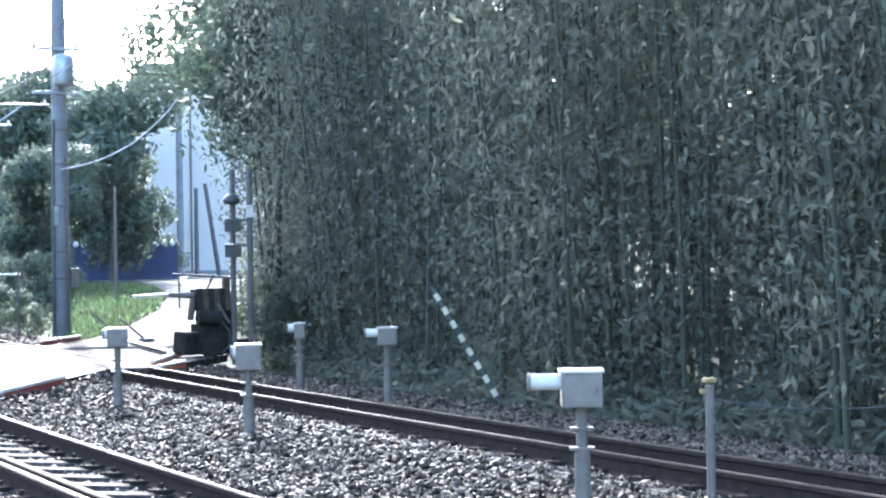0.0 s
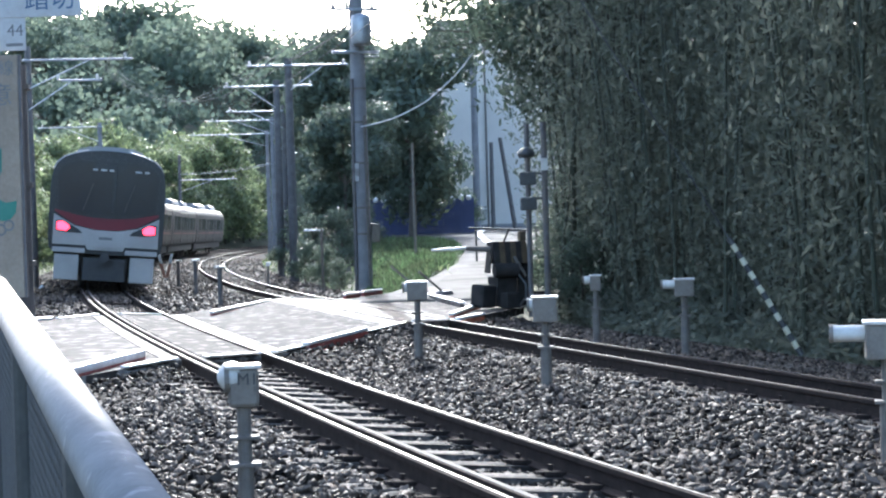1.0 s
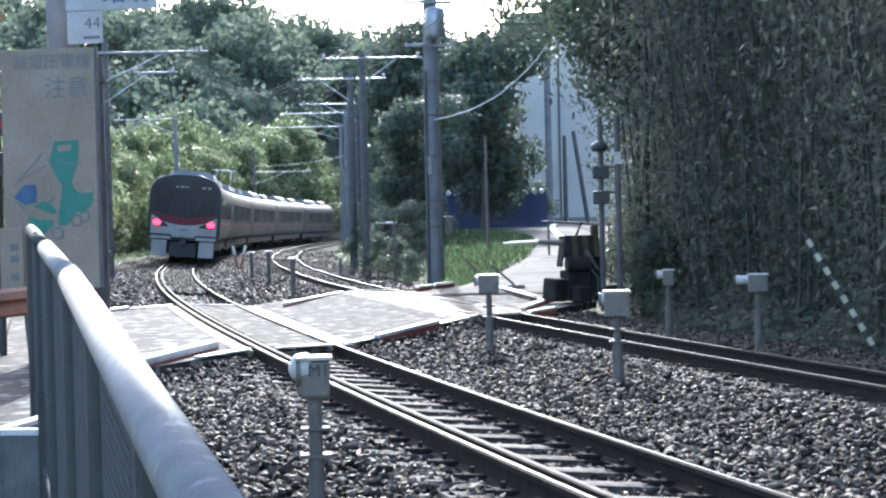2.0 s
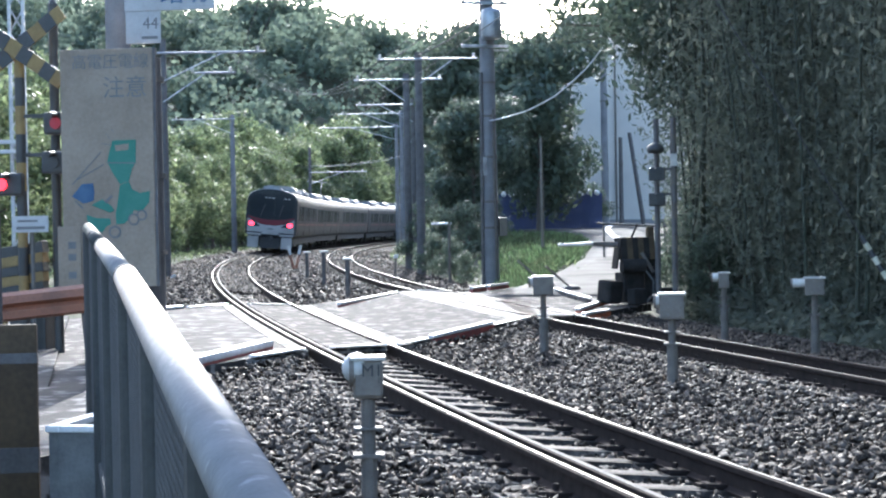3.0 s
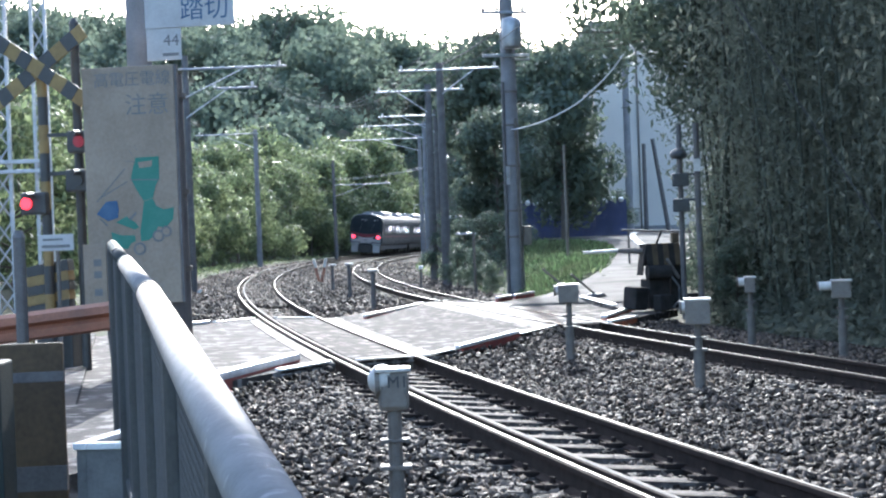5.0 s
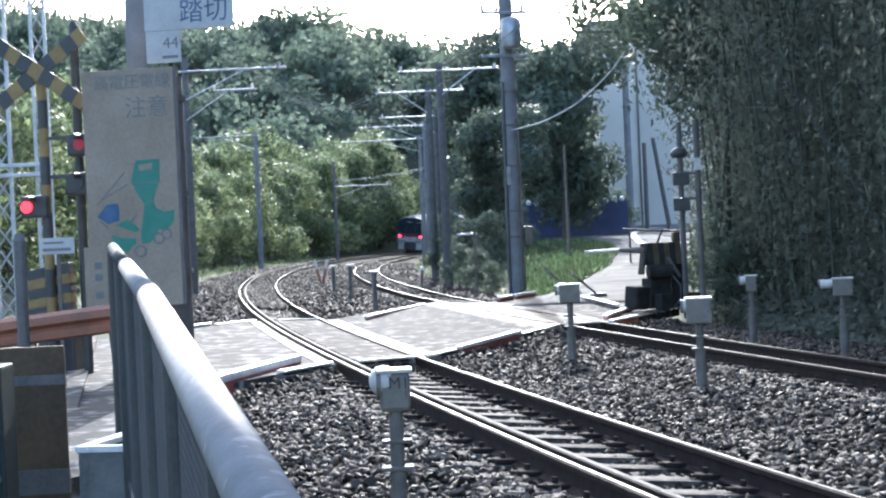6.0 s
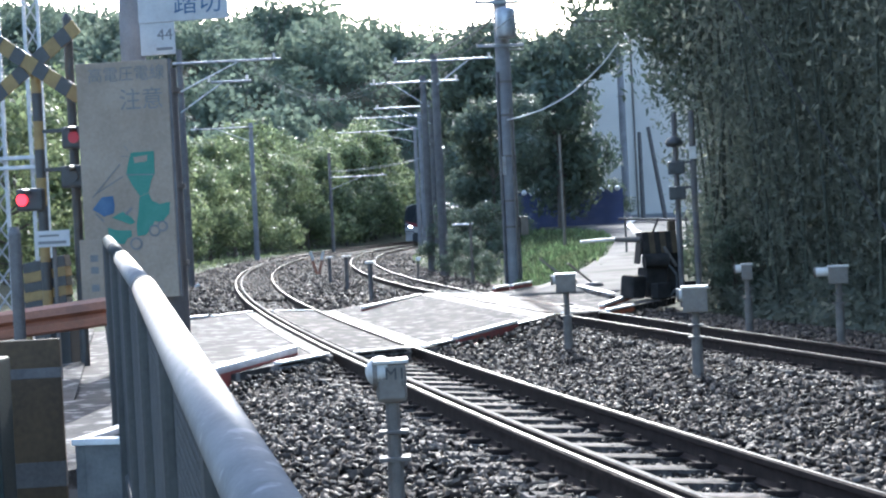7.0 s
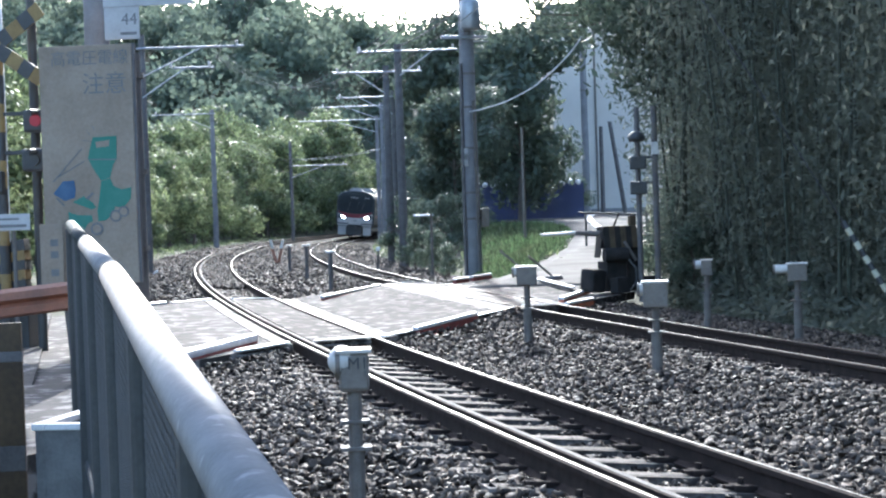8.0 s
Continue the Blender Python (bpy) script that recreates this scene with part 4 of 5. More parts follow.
    part("text_bar", bx(B(), (0.05, 0.004, 0.14), (-0.42, y, -0.88)), M_INK, bd)
    lb = thing("lower_sign", "narrow white notice with dark print below the board", "sign", (-3.46, 16.60, 1.02), -8)
    part("panel", bx(B(), (0.24, 0.02, 0.78), bevel=0.005), M_BOARD, lb)
    for dz in (0.2, 0.08, -0.1):
        part("text_bar", bx(B(), (0.08, 0.006, 0.07), (0.03, -0.012, dz)), M_INK, lb)
    n44 = thing("number_sign", "square white plate with a dark number", "sign", (-2.72, 16.88, 3.44), -8)
    part("panel", bx(B(), (0.37, 0.02, 0.34), bevel=0.01), M_PLATE, n44)
    lettering("44", 0.17, M_INK, pose(0.08, -0.012, 0.03, 90, 0, 0), n44)
    part("text_bar", bx(B(), (0.17, 0.006, 0.03), (0.07, -0.012, -0.11)), M_INK, n44)
    fs = thing("crossing_name_sign", "pale blue crossing name sign with blue characters", "sign", (-2.50, 16.84, 3.77), -8)
    part("panel", bx(B(), (0.95, 0.02, 0.34), (0.06, 0, 0), bevel=0.01), M_PLATE, fs)
    lettering("\u8e0f\u5207", 0.26, M_NAVY, pose(0.22, -0.012, 0.0, 90, 0, 0), fs)


make_warning_board()


def make_crossing_signal(name_at, yaw, lamps, label, with_cross=True, zb=0.0, bands=(0, 0)):
    t = thing("crossing_signal", label, "crossing signal", (*name_at, zb), yaw)
    n = 12
    for i in range(n):
        part("pole_band", cy(B(), (0, 0, i * 0.3 - 0.3), (0, 0, i * 0.3), 0.055, seg=14), (bands[i % 2] or (M_YELLOW if i % 2 else M_BLACK)), t)
    if with_cross:
        for sgn in (1, -1):
            arm = part("cross_arm", bx(B(), (1.3, 0.025, 0.16), (0, -0.08 - 0.015 * sgn, 3.30), (0, sgn * 35, 0), bevel=0.006), M_YELLOW, t, "striped warning cross arm")
            for q in (-0.48, -0.17, 0.14, 0.45):
                bm = bx(B(), (0.15, 0.012, 0.164), (q, 0, 0), bevel=0.003)
                ob = part("stripe", bm, M_BLACK, arm)
                ob.matrix_basis = pose(0, -0.08 - 0.015 * sgn - 0.014, 3.30, 0, sgn * 35, 0)
    for x, z, m, lit in lamps:
        bar = part("bracket", bx(B(), (abs(x) + 0.05, 0.04, 0.04), (x / 2, 0, z + 0.09)), M_BLACK, t)
        hs = part("lamp_housing", bx(B(), (0.30, 0.12, 0.24), (x, -0.06, z), bevel=0.03), M_BLACK, t)
        lx = x - 0.07 if m is M_LAMPRED else x
        part("lens", cy(B(), (lx, -0.125, z), (lx, -0.14, z), 0.062, seg=20), m, hs, lit)
        part("visor", cy(B(), (x, -0.12, z + 0.09), (x, -0.26, z + 0.08), 0.03, seg=8), M_BLACK, hs)
    return t


make_crossing_signal((-4.14, 17.5), -13, [(-0.10, 1.87, M_LAMPRED, "lit red lamp"), (0.46, 2.50, M_LAMPDIM, "dim red lamp"), (0.43, 2.09, M_BLACK, "unlit lamp")],
                     "yellow and black crossing signal with warning cross, red lamp lit")


def make_mast(at, h, label, w=0.28, name="lattice_mast", yaw=10):
    """A square lattice mast of angle steel."""
    t = thing(name, label, "mast", at, yaw)
    c = w / 2
    for sx, sy in ((-c, -c), (c, -c), (c, c), (-c, c)):
        part("leg", bx(B(), (0.05, 0.05, h), (sx, sy, h / 2)), M_STEEL, t)
    n = int(h / 0.42)
    for (ax, ay), (bx_, by_) in (((-c, -c), (c, -c)), ((c, -c), (c, c)), ((c, c), (-c, c)), ((-c, c), (-c, -c))):
        for i in range(n):
            z0, z1 = i * h / n, (i + 1) * h / n
            p, q = ((ax, ay, z0), (bx_, by_, z1)) if i % 2 else ((bx_, by_, z0), (ax, ay, z1))
            part("lacing_bar", cy(B(), p, q, 0.018, seg=5), M_STEEL, t)
    return t


make_mast((-7.62, 29.0, -0.2), 9.0, "grey steel lattice mast beside the crossing", 0.30)
make_mast((-6.98, 29.4, -0.2), 9.0, "grey steel lattice mast beside the crossing", 0.24)
_bm = thing("mast_beam", "pair of grey steel beams bolted between lattice masts", "beam", (-7.3, 28.9, 0))
part("beam", bx(B(), (1.1, 0.06, 0.07), (0, -0.16, 2.95), bevel=0.01), M_STEEL, _bm)
part("beam", bx(B(), (1.1, 0.06, 0.07), (0, -0.16, 2.78), bevel=0.01), M_STEEL, _bm)


def make_barrier_left():
    t = thing("crossing_gate", "crossing gate machine with striped counterweight", "barrier", (-4.13, 17.8, -0.28), -10)
    t.scale = (1.207, 1.207, 1.207)
    part("cabinet", bx(B(), (0.34, 0.32, 0.75), (0, 0.05, 0.40), bevel=0.02), M_BLACK, t)
    for i in range(5):
        part("weight_stripe", bx(B(), (0.40, 0.14, 0.10), (0, -0.14, 0.86 + i * 0.085), (0, -9, 0), bevel=0.004), M_YELLOW if i % 2 else M_BLACK, t)
    part("bracket", bx(B(), (0.12, 0.06, 0.75), (-0.28, -0.05, 0.6), bevel=0.01), M_YELLOW, t)
    pl = thing("notice_plate", "small white notice plate with unreadable print", "sign", (-3.61, 15.58, 1.435), -10)
    part("panel", bx(B(), (0.35, 0.012, 0.155), bevel=0.004), M_PLATE, pl)
    part("text_bar", bx(B(), (0.28, 0.006, 0.028), (0, -0.008, -0.035)), M_INK, pl)
    part("text_bar", bx(B(), (0.20, 0.006, 0.018), (-0.03, -0.008, 0.03)), M_INK, pl)
    part("stake", cy(B(), (0, 0.03, -1.5), (0, 0.03, 0.07), 0.02, seg=8), M_POST, pl)
    g = thing("guard_beam", "rust-brown ribbed steel guard beam by the road", "guard rail", (-3.25, 13.1, 0.76), 6)
    g.rotation_euler[1] = radians(-5)
    prof = [(-0.11, 0.0), (-0.09, 0.05), (-0.03, 0.055), (0.0, 0.01), (0.03, 0.055), (0.09, 0.05), (0.12, 0.0)]
    bm = B()
    rows = []
    for xx in (-1.2, 0.66):
        rows.append([bm.verts.new((xx, -yy, z)) for z, yy in prof] + [bm.verts.new((xx, -yy + 0.012, z)) for z, yy in prof[::-1]])
    for i in range(14):
        j = (i + 1) % 14
        bm.faces.new((rows[0][i], rows[1][i], rows[1][j], rows[0][j]))
    bm.faces.new(rows[0])
    bm.faces.new(rows[1][::-1])
    bmesh.ops.recalc_face_normals(bm, faces=bm.faces)
    part("beam", bm, M_BROWN, g)
    for xx in (-0.9, 0.62):
        part("post", cy(B(), (xx, 0.06, -0.85), (xx, 0.06, 0.05), 0.05, seg=12), M_DARKPOLE, g)
    p = thing("bollard", "slim dark post beside the road", "post", (-2.22, 8.72, -0.1))
    part("shaft", cy(B(), (0, 0, -0.2), (0, 0, 1.54), 0.033, seg=12), M_DARKPOLE, p)
    part("cap", cy(B(), (0, 0, 1.53), (0, 0, 1.57), 0.037, 0.02, seg=12), M_DARKPOLE, p)
    b = thing("brown_signboard", "dirty brown upright panel with dark bands", "board", (-2.02, 7.75, -0.1), 4)
    part("sheet", bx(B(), (0.46, 0.04, 1.0), (0, 0, 0.52), bevel=0.008), M_BROWNPANEL, b)
    part("band", bx(B(), (0.462, 0.045, 0.05), (0, 0, 0.86), bevel=0.004), M_DARKPOLE, b)
    part("band", bx(B(), (0.462, 0.045, 0.12), (0, 0, 0.38), bevel=0.004), M_DARKPOLE, b)
    part("foot", bx(B(), (0.5, 0.12, 0.05), (0, 0, 0.02), bevel=0.008), M_DARKPOLE, b)
    c = thing("relay_cabinet", "dark green steel cabinet with pale hinges", "cabinet", (-2.05, 7.15, -0.1), 2)
    body = part("body", bx(B(), (0.30, 0.26, 0.98), (0, 0, 0.49), bevel=0.012), M_CABINET, c)
    part("door", bx(B(), (0.26, 0.012, 0.88), (0, -0.135, 0.5), bevel=0.004), M_CABINET, c)
    for z in (0.5, 0.92):
        part("hinge", bx(B(), (0.03, 0.02, 0.025), (0.12, -0.145, z), bevel=0.003), M_POST, c)
    q = thing("concrete_box", "pale blue concrete trough with white rim", "planter", (-1.43, 7.75, -0.1), -12)
    for sx in (-0.17, 0.17):
        part("wall", bx(B(), (0.05, 0.62, 0.55), (sx, 0, 0.27), bevel=0.006), M_PLANTER, q)
    for sy in (-0.29, 0.29):
        part("wall", bx(B(), (0.29, 0.05, 0.55), (0, sy, 0.27), bevel=0.006), M_PLANTER, q)
    for sx in (-0.17, 0.17):
        part("rim", bx(B(), (0.065, 0.66, 0.03), (sx, 0, 0.557), bevel=0.006), M_RIM, q)
    for sy in (-0.295, 0.295):
        part("rim", bx(B(), (0.275, 0.065, 0.03), (0, sy, 0.557), bevel=0.006), M_RIM, q)
    part("floor", bx(B(), (0.29, 0.53, 0.04), (0, 0, 0.3)), M_KERBRED, q)
    w = thing("white_pipe", "bent white pipe end lying beside the road", "pipe", (-3.5, 12.4, 0.66), 25)
    part("tube", cy(cy(B(), (-0.3, 0, -0.06), (0, 0, 0.04), 0.035, seg=12), (0, 0, 0.04), (0.06, 0, 0.16), 0.035, seg=12), M_WHITEBOX, w)
    part("stand", cy(B(), (-0.1, 0, -0.8), (-0.1, 0, -0.02), 0.03, seg=10), M_WHITEBOX, w)


make_barrier_left()


# ---------------------------------------------------------------- crossing furniture across the tracks
def make_far_gate():
    t = thing("crossing_gate", "crossing gate machine with raised striped weight and lowered arm", "barrier", (4.05, 29.8, -0.1), 10)
    # Gate colours already hold the tree shade, so the blocks read dark.
    part("pedestal", bx(B(), (0.42, 0.36, 0.55), (-0.1, 0, 0.27), (0, 0, 12), bevel=0.03), M_GATESHADE, t)
    part("pedestal", bx(B(), (0.30, 0.30, 0.80), (0.35, 0.1, 0.4), (0, 0, -9), bevel=0.03), M_GATESHADE, t)
    for i in range(6):
        part("weight_stripe", bx(B(), (0.11, 0.40, 0.40), (-0.25 + i * 0.105, 0, 0.98), (0, -4, 0), bevel=0.006), M_WEIGHT if i % 2 else M_GATESHADE, t)
    part("arm_socket", cy(B(), (-0.3, 0, 1.05), (-0.75, 0.1, 1.08), 0.05, 0.04, seg=10), M_POST, t)
    part("arm", cy(B(), (-0.75, 0.1, 1.08), (-1.35, 0.3, 1.06), 0.035, 0.025, seg=10), M_WHITEBOX, t, "white barrier arm stub")
    part("bulb_box", bx(B(), (0.13, 0.13, 0.18), (0.30, 0, 1.27), bevel=0.02), M_WEIGHT, t)
    part("lever", bx(B(), (0.03, 0.03, 0.30), (-0.02, -0.05, 1.28), (0, 25, 0)), M_GATESHADE, t)
    for k, (x, y) in enumerate(((-0.1, -0.45), (0.45, -0.3))):
        part("foot_block", bx(B(), (0.3, 0.22, 0.28), (x, y, 0.12), (0, 0, 20), bevel=0.02), M_GATESHADE, t)
    part("base_machine", bx(B(), (0.34, 0.34, 0.42), (-0.55, -0.25, 0.21), (4, 3, 28), bevel=0.06), M_GATESHADE, t)
    for k in range(3):
        part("chain_link", cy(B(), (-0.25 + k * 0.16, -0.2, 0.78), (-0.22 + k * 0.16, -0.22, 0.62), 0.02, seg=8), M_POST, t)
    part("motor_drum", cy(B(), (-0.32, -0.24, 0.66), (0.12, -0.24, 0.66), 0.13, seg=18), M_GATESHADE, t, "dirty motor drum, darkened for shade")
    part("crank", bx(B(), (0.06, 0.04, 0.42), (0.16, -0.27, 0.72), (0, -32, 0), bevel=0.012), M_POST, t)
    part("hose", tube(B(), [(0.1, -0.3, 0.6), (0.22, -0.42, 0.4), (0.2, -0.46, 0.15), (0.05, -0.5, 0.02)], [0.022] * 4, 8), M_BLACK, t)
    part("side_plate", bx(B(), (0.02, 0.34, 0.5), (-0.34, 0.02, 0.86), (0, 8, 0), bevel=0.006), M_GATESHADE, t)
    r = thing("pipe_rail", "thin dark pipe rail beside the road", "rail", (6.5, 47, 0.4), 8)
    part("pipe", cy(B(), (-1.2, 0, 0.95), (1.0, 0, 0.8), 0.03, seg=10), M_DARKPOLE, r)
    for x in (-1.0, 0.8):
        part("post", cy(B(), (x, 0, -0.3), (x, 0, 0.9), 0.03, seg=10), M_DARKPOLE, r)


def make_small_lineside():
    t = thing("cable_guard", "small bent white cable guard beside the track", "cable guard", (-7.35, 49.6, -0.2))
    part("tube", tube(B(), [(-0.25, 0, 0.30), (-0.15, 0, 0.1), (0.0, 0, 0.05), (0.12, 0, 0.16), (0.2, 0, 0.22)], [0.04] * 5, 10), M_RIM, t)
    t = thing("marker_post", "short white-topped marker post beside the far track", "post", (-0.55, 53.0, -0.35))
    part("shaft", cy(B(), (0, 0, -0.2), (0.03, 0, 0.7), 0.035, seg=10), M_POST, t)
    part("cap", bx(B(), (0.14, 0.1, 0.12), (0.03, 0, 0.74), bevel=0.02), M_RIM, t)
    t = thing("post_frame", "grey post with a short cross bar by the shrubs", "post", (1.1, 47.8, -0.3))
    part("shaft", cy(B(), (0, 0, -0.3), (0, 0, 1.75), 0.045, seg=10), M_POST, t)
    part("cross_bar", bx(B(), (0.6, 0.06, 0.06), (-0.22, 0, 1.72), bevel=0.01), M_STEEL, t)


make_small_lineside()


make_far_gate()
_sig = make_crossing_signal((4.68, 29.1), -8, [(-0.30, 1.85, M_BLACK, "unlit lamp"), (-0.30, 2.3, M_BLACK, "unlit lamp")], "crossing signal pole seen from behind, unlit lamps", False, -0.1, (M_POST, M_DARKPOLE))
part("bell", lathe(B(), [(0.0, 0.0), (0.13, 0.02), (0.16, 0.08), (0.13, 0.15), (0.05, 0.2)], at=(-0.32, -0.05, 2.66)), M_BLACK, _sig, "round black bell", smooth=True)
part("top_box", bx(B(), (0.12, 0.12, 0.22), (0.0, 0, 2.55), bevel=0.01), M_WHITEBOX, _sig)
_p2 = thing("steel_post", "slim grey steel post beside the crossing signal", "post", (4.42, 29.4, -0.1))
part("shaft", cy(B(), (0, 0, -0.2), (0, 0, 3.3), 0.05, seg=12), M_DARKPOLE, _p2)
for _i, (_a, _b) in enumerate((((2.95, 36.4, 0.0), (2.35, 36.6, 0.55)), ((3.4, 35.2, -0.05), (2.85, 35.0, 0.45)))):
    _s = thing("leaning_rod", "dark rod leaning on a flat round foot", "rod", _a, 0, "leaning rods")
    part("rod", cy(B(), (0, 0, 0.02), Vector(_b) - Vector(_a), 0.025, seg=8), M_DARKPOLE, _s)
    part("foot", cy(B(), (0, 0, 0.0), (0, 0, 0.06), 0.22, 0.16, seg=18), M_DARKPOLE, _s)


# ---------------------------------------------------------------- poles and overhead line
def make_utility_pole():
    t = thing("utility_pole", "tall concrete utility pole with transformer and cross arms", "utility pole", (2.12, 44.2, -0.05), 12)
    part("shaft", cy(B(), (0, 0, -0.4), (0, 0, 11.5), 0.24, 0.16, 24), M_CONC, t)
    tr = part("transformer", lathe(B(), [(0.0, 0), (0.24, 0.02), (0.27, 0.08), (0.27, 0.72), (0.24, 0.8), (0.1, 0.85)], at=(0.02, -0.42, 6.35)), M_STEEL, t, "grey cylindrical transformer", smooth=True)
    for z in (7.35, 6.2):
        part("cross_arm", bx(B(), (1.3, 0.08, 0.08), (-0.1, -0.2, z), bevel=0.008), M_STEEL, t)
    for x in (-0.7, -0.3, 0.4):
        part("insulator", lathe(B(), [(0.0, 0), (0.05, 0.0), (0.06, 0.06), (0.03, 0.08), (0.05, 0.12), (0.02, 0.2)], 10, (x, -0.2, 7.4)), M_WHITEBOX, t)
    part("step_bracket", bx(B(), (0.45, 0.05, 0.05), (0.35, -0.1, 6.1), bevel=0.005), M_STEEL, t)
    for z in (1.3, 2.0, 3.2, 4.3, 5.2):
        part("band", cy(B(), (0, 0, z), (0, 0, z + 0.06), 0.245 - z * 0.006, seg=24), M_POST, t)
    part("meter_box", bx(B(), (0.22, 0.22, 0.5), (0.33, -0.05, 1.35), bevel=0.02), M_GREYBOX, t)
    part("cable_duct", cy(B(), (-0.24, -0.12, -0.2), (-0.2, -0.1, 5.5), 0.05, seg=10), M_DARKPOLE, t)
    part("cable_duct", cy(B(), (0.1, -0.26, -0.2), (0.08, -0.22, 4.5), 0.04, seg=10), M_POST, t)
    for z in (2.9, 3.05):
        part("sign_plate", bx(B(), (0.10, 0.02, 0.34), (-0.18, -0.28, z), bevel=0.004), M_PLATE, t)


make_utility_pole()


def plain_pole(x, y, z, h, r, material, label, lean=(0, 0)):
    t = thing("street_pole", label, "pole", (x, y, z))
    part("shaft", cy(B(), (0, 0, -0.4), (lean[0], lean[1], h), r, r * 0.8, 14), material, t)
    part("band", cy(B(), (lean[0] * 0.7, lean[1] * 0.7, h * 0.7), (lean[0] * 0.71, lean[1] * 0.71, h * 0.7 + 0.06), r * 1.1, seg=14), M_POST, t)
    return t


plain_pole(4.15, 51.8, 0.1, 4.0, 0.05, M_GREYBOX, "slim pale street pole in the grass")
plain_pole(10.05, 84.4, 1.3, 9.0, 0.2, M_CONC, "concrete pole before the pale building")
plain_pole(11.25, 87.3, 1.3, 4.6, 0.13, M_DARKPOLE, "dark pole before the pale building")
plain_pole(11.36, 79.2, 1.1, 4.6, 0.12, M_DARKPOLE, "dark leaning pole beside the road", (-0.72, 0))


def catenary_mast(x, y, h, arms, side, label, r=0.15, material=None, z0=-0.3):
    """A mast with horizontal arms (height, length) reaching to one side, braces and insulators."""
    t = thing("catenary_mast", label, "catenary mast", (x, y, z0), 0, "catenary masts")
    part("shaft", cy(B(), (0, 0, -0.3), (0, 0, h), r, r * 0.75, 14), material or M_CONC, t)
    for z, a, b in arms:
        arm = part("arm", cy(B(), (a, -0.1, z), (b, -0.1, z), 0.04, seg=8), M_STEEL, t, "sunlit galvanised arm")
        for q in (a, b):
            if abs(q) > 0.4:
                part("insulator", lathe(B(), [(0.0, 0), (0.06, 0.02), (0.03, 0.05), (0.06, 0.09), (0.03, 0.12), (0.06, 0.16), (0.0, 0.2)], 10, (q * 0.93, -0.1, z)), M_WHITEBOX, arm)
        f = b if abs(b) > abs(a) else a
        part("brace", cy(B(), (0, -0.1, z - 0.9), (f * 0.6, -0.1, z), 0.025, seg=6), M_STEEL, t)
    return t


catenary_mast(-7.8, 52.4, 7.75, [(7.3, -0.2, 3.25), (6.65, 1.0, 2.3)], 1, "concrete catenary mast with arm over the track", 0.13, M_DARKPOLE)
catenary_mast(-10.7, 99.4, 8.6, [(8.35, -3.6, 0.2)], -1, "pale catenary mast at the foot of the bushes", 0.17)
catenary_mast(-7.6, 124.8, 7.8, [(5.9, 0.0, 4.3)], 1, "dark catenary mast far along the curve", 0.15, M_DARKPOLE)
catenary_mast(0.35, 58.0, 7.8, [(7.55, -1.45, 2.1)], -1, "grey catenary mast with crossing arms", 0.17, M_DARKPOLE)
catenary_mast(-0.1, 66.0, 7.8, [(7.55, -2.1, 1.45)], -1, "grey catenary mast with crossing arms", 0.17, M_DARKPOLE)
catenary_mast(0.2, 84.0, 8.2, [(7.9, -2.9, 0.2)], -1, "grey catenary mast with long arm", 0.16, M_DARKPOLE)
catenary_mast(-0.5, 105.0, 9.1, [(8.9, -4.0, 0.2)], -1, "grey catenary mast with long arm", 0.17, M_CONC)
catenary_mast(-0.9, 115.0, 8.9, [(8.65, -5.4, 0.2)], -1, "grey catenary mast with long arm", 0.17, M_CONC)


def make_lines():
    for off, far in ((0, False), (0, True)):
        for h, r in ((5.1, 0.008), (6.0, 0.010)):
            pts = []
            for s in (-10, 25, 55, 85, 115, 145, 180, 220):
                p, _h = on_track(s, gap(s) if far else 0.0, h)
                pts.append(p)
            wire("overhead_wire", pts, r, M_WIRE, "thin overhead contact wire above the track", "wire", 0.12 if h > 5.5 else 0.02)
    wire("service_cable", [(4.7, 39.6, 5.6), (4.3, 39.8, 5.1), (3.6, 40.2, 4.5), (2.9, 41.5, 4.2), (2.15, 44.0, 4.15)], 0.018, M_PALEWIRE, "pale slack cable hanging from the utility pole", "cable", 0.02)
    for dx in (-0.7, -0.3, 0.4):
        wire("power_line", [(2.1 + dx, 44, 7.6), (-6 + dx, 100, 9.5), (-20 + dx, 190, 22)], 0.012, M_WIRE, "thin power line crossing the valley", "wire", 0.8)
    wire("stay_wire", [(2.12, 44.2, 7.05), (0.35, 58.0, 7.4)], 0.022, M_WIRE, "dark stay wire between the utility pole and a mast", "wire", 0.1)
    for z in (3.2, 2.9):
        wire("overhead_wire", [(-7.6, 124.8, 7.0 - z * 0.3), (-0.4, 105, 6.8 - z * 0.3), (0.3, 84, 6.4)], 0.012, M_STEEL, "thin feeder wire along the masts", "wire", 0.2)


make_lines()


# ---------------------------------------------------------------- beyond the road
def make_building():
    t = thing("building", "pale grey plain-walled building behind the road", "building", (16.0, 104.0, 1.2), 0)
    part("wall", bx(B(), (12.0, 8.0, 12.6), (0, 0, 6.3), bevel=0.05), M_BUILDING, t)
    part("roof", bx(B(), (12.5, 8.5, 0.35), (0, 0, 12.75), bevel=0.05), M_CONC, t)
    part("base", bx(B(), (12.1, 8.1, 0.5), (0, 0, 0.1)), M_CONC, t)
    for z in (4.0, 5.9):
        part("ledge", bx(B(), (1.0, 0.5, 0.16), (-6.45, -3.4, z), bevel=0.02), M_BUILDING, t)
    part("downpipe", cy(B(), (-3.4, -4.06, 0), (-3.4, -4.06, 12.6), 0.06, seg=8), M_POST, t)


make_building()


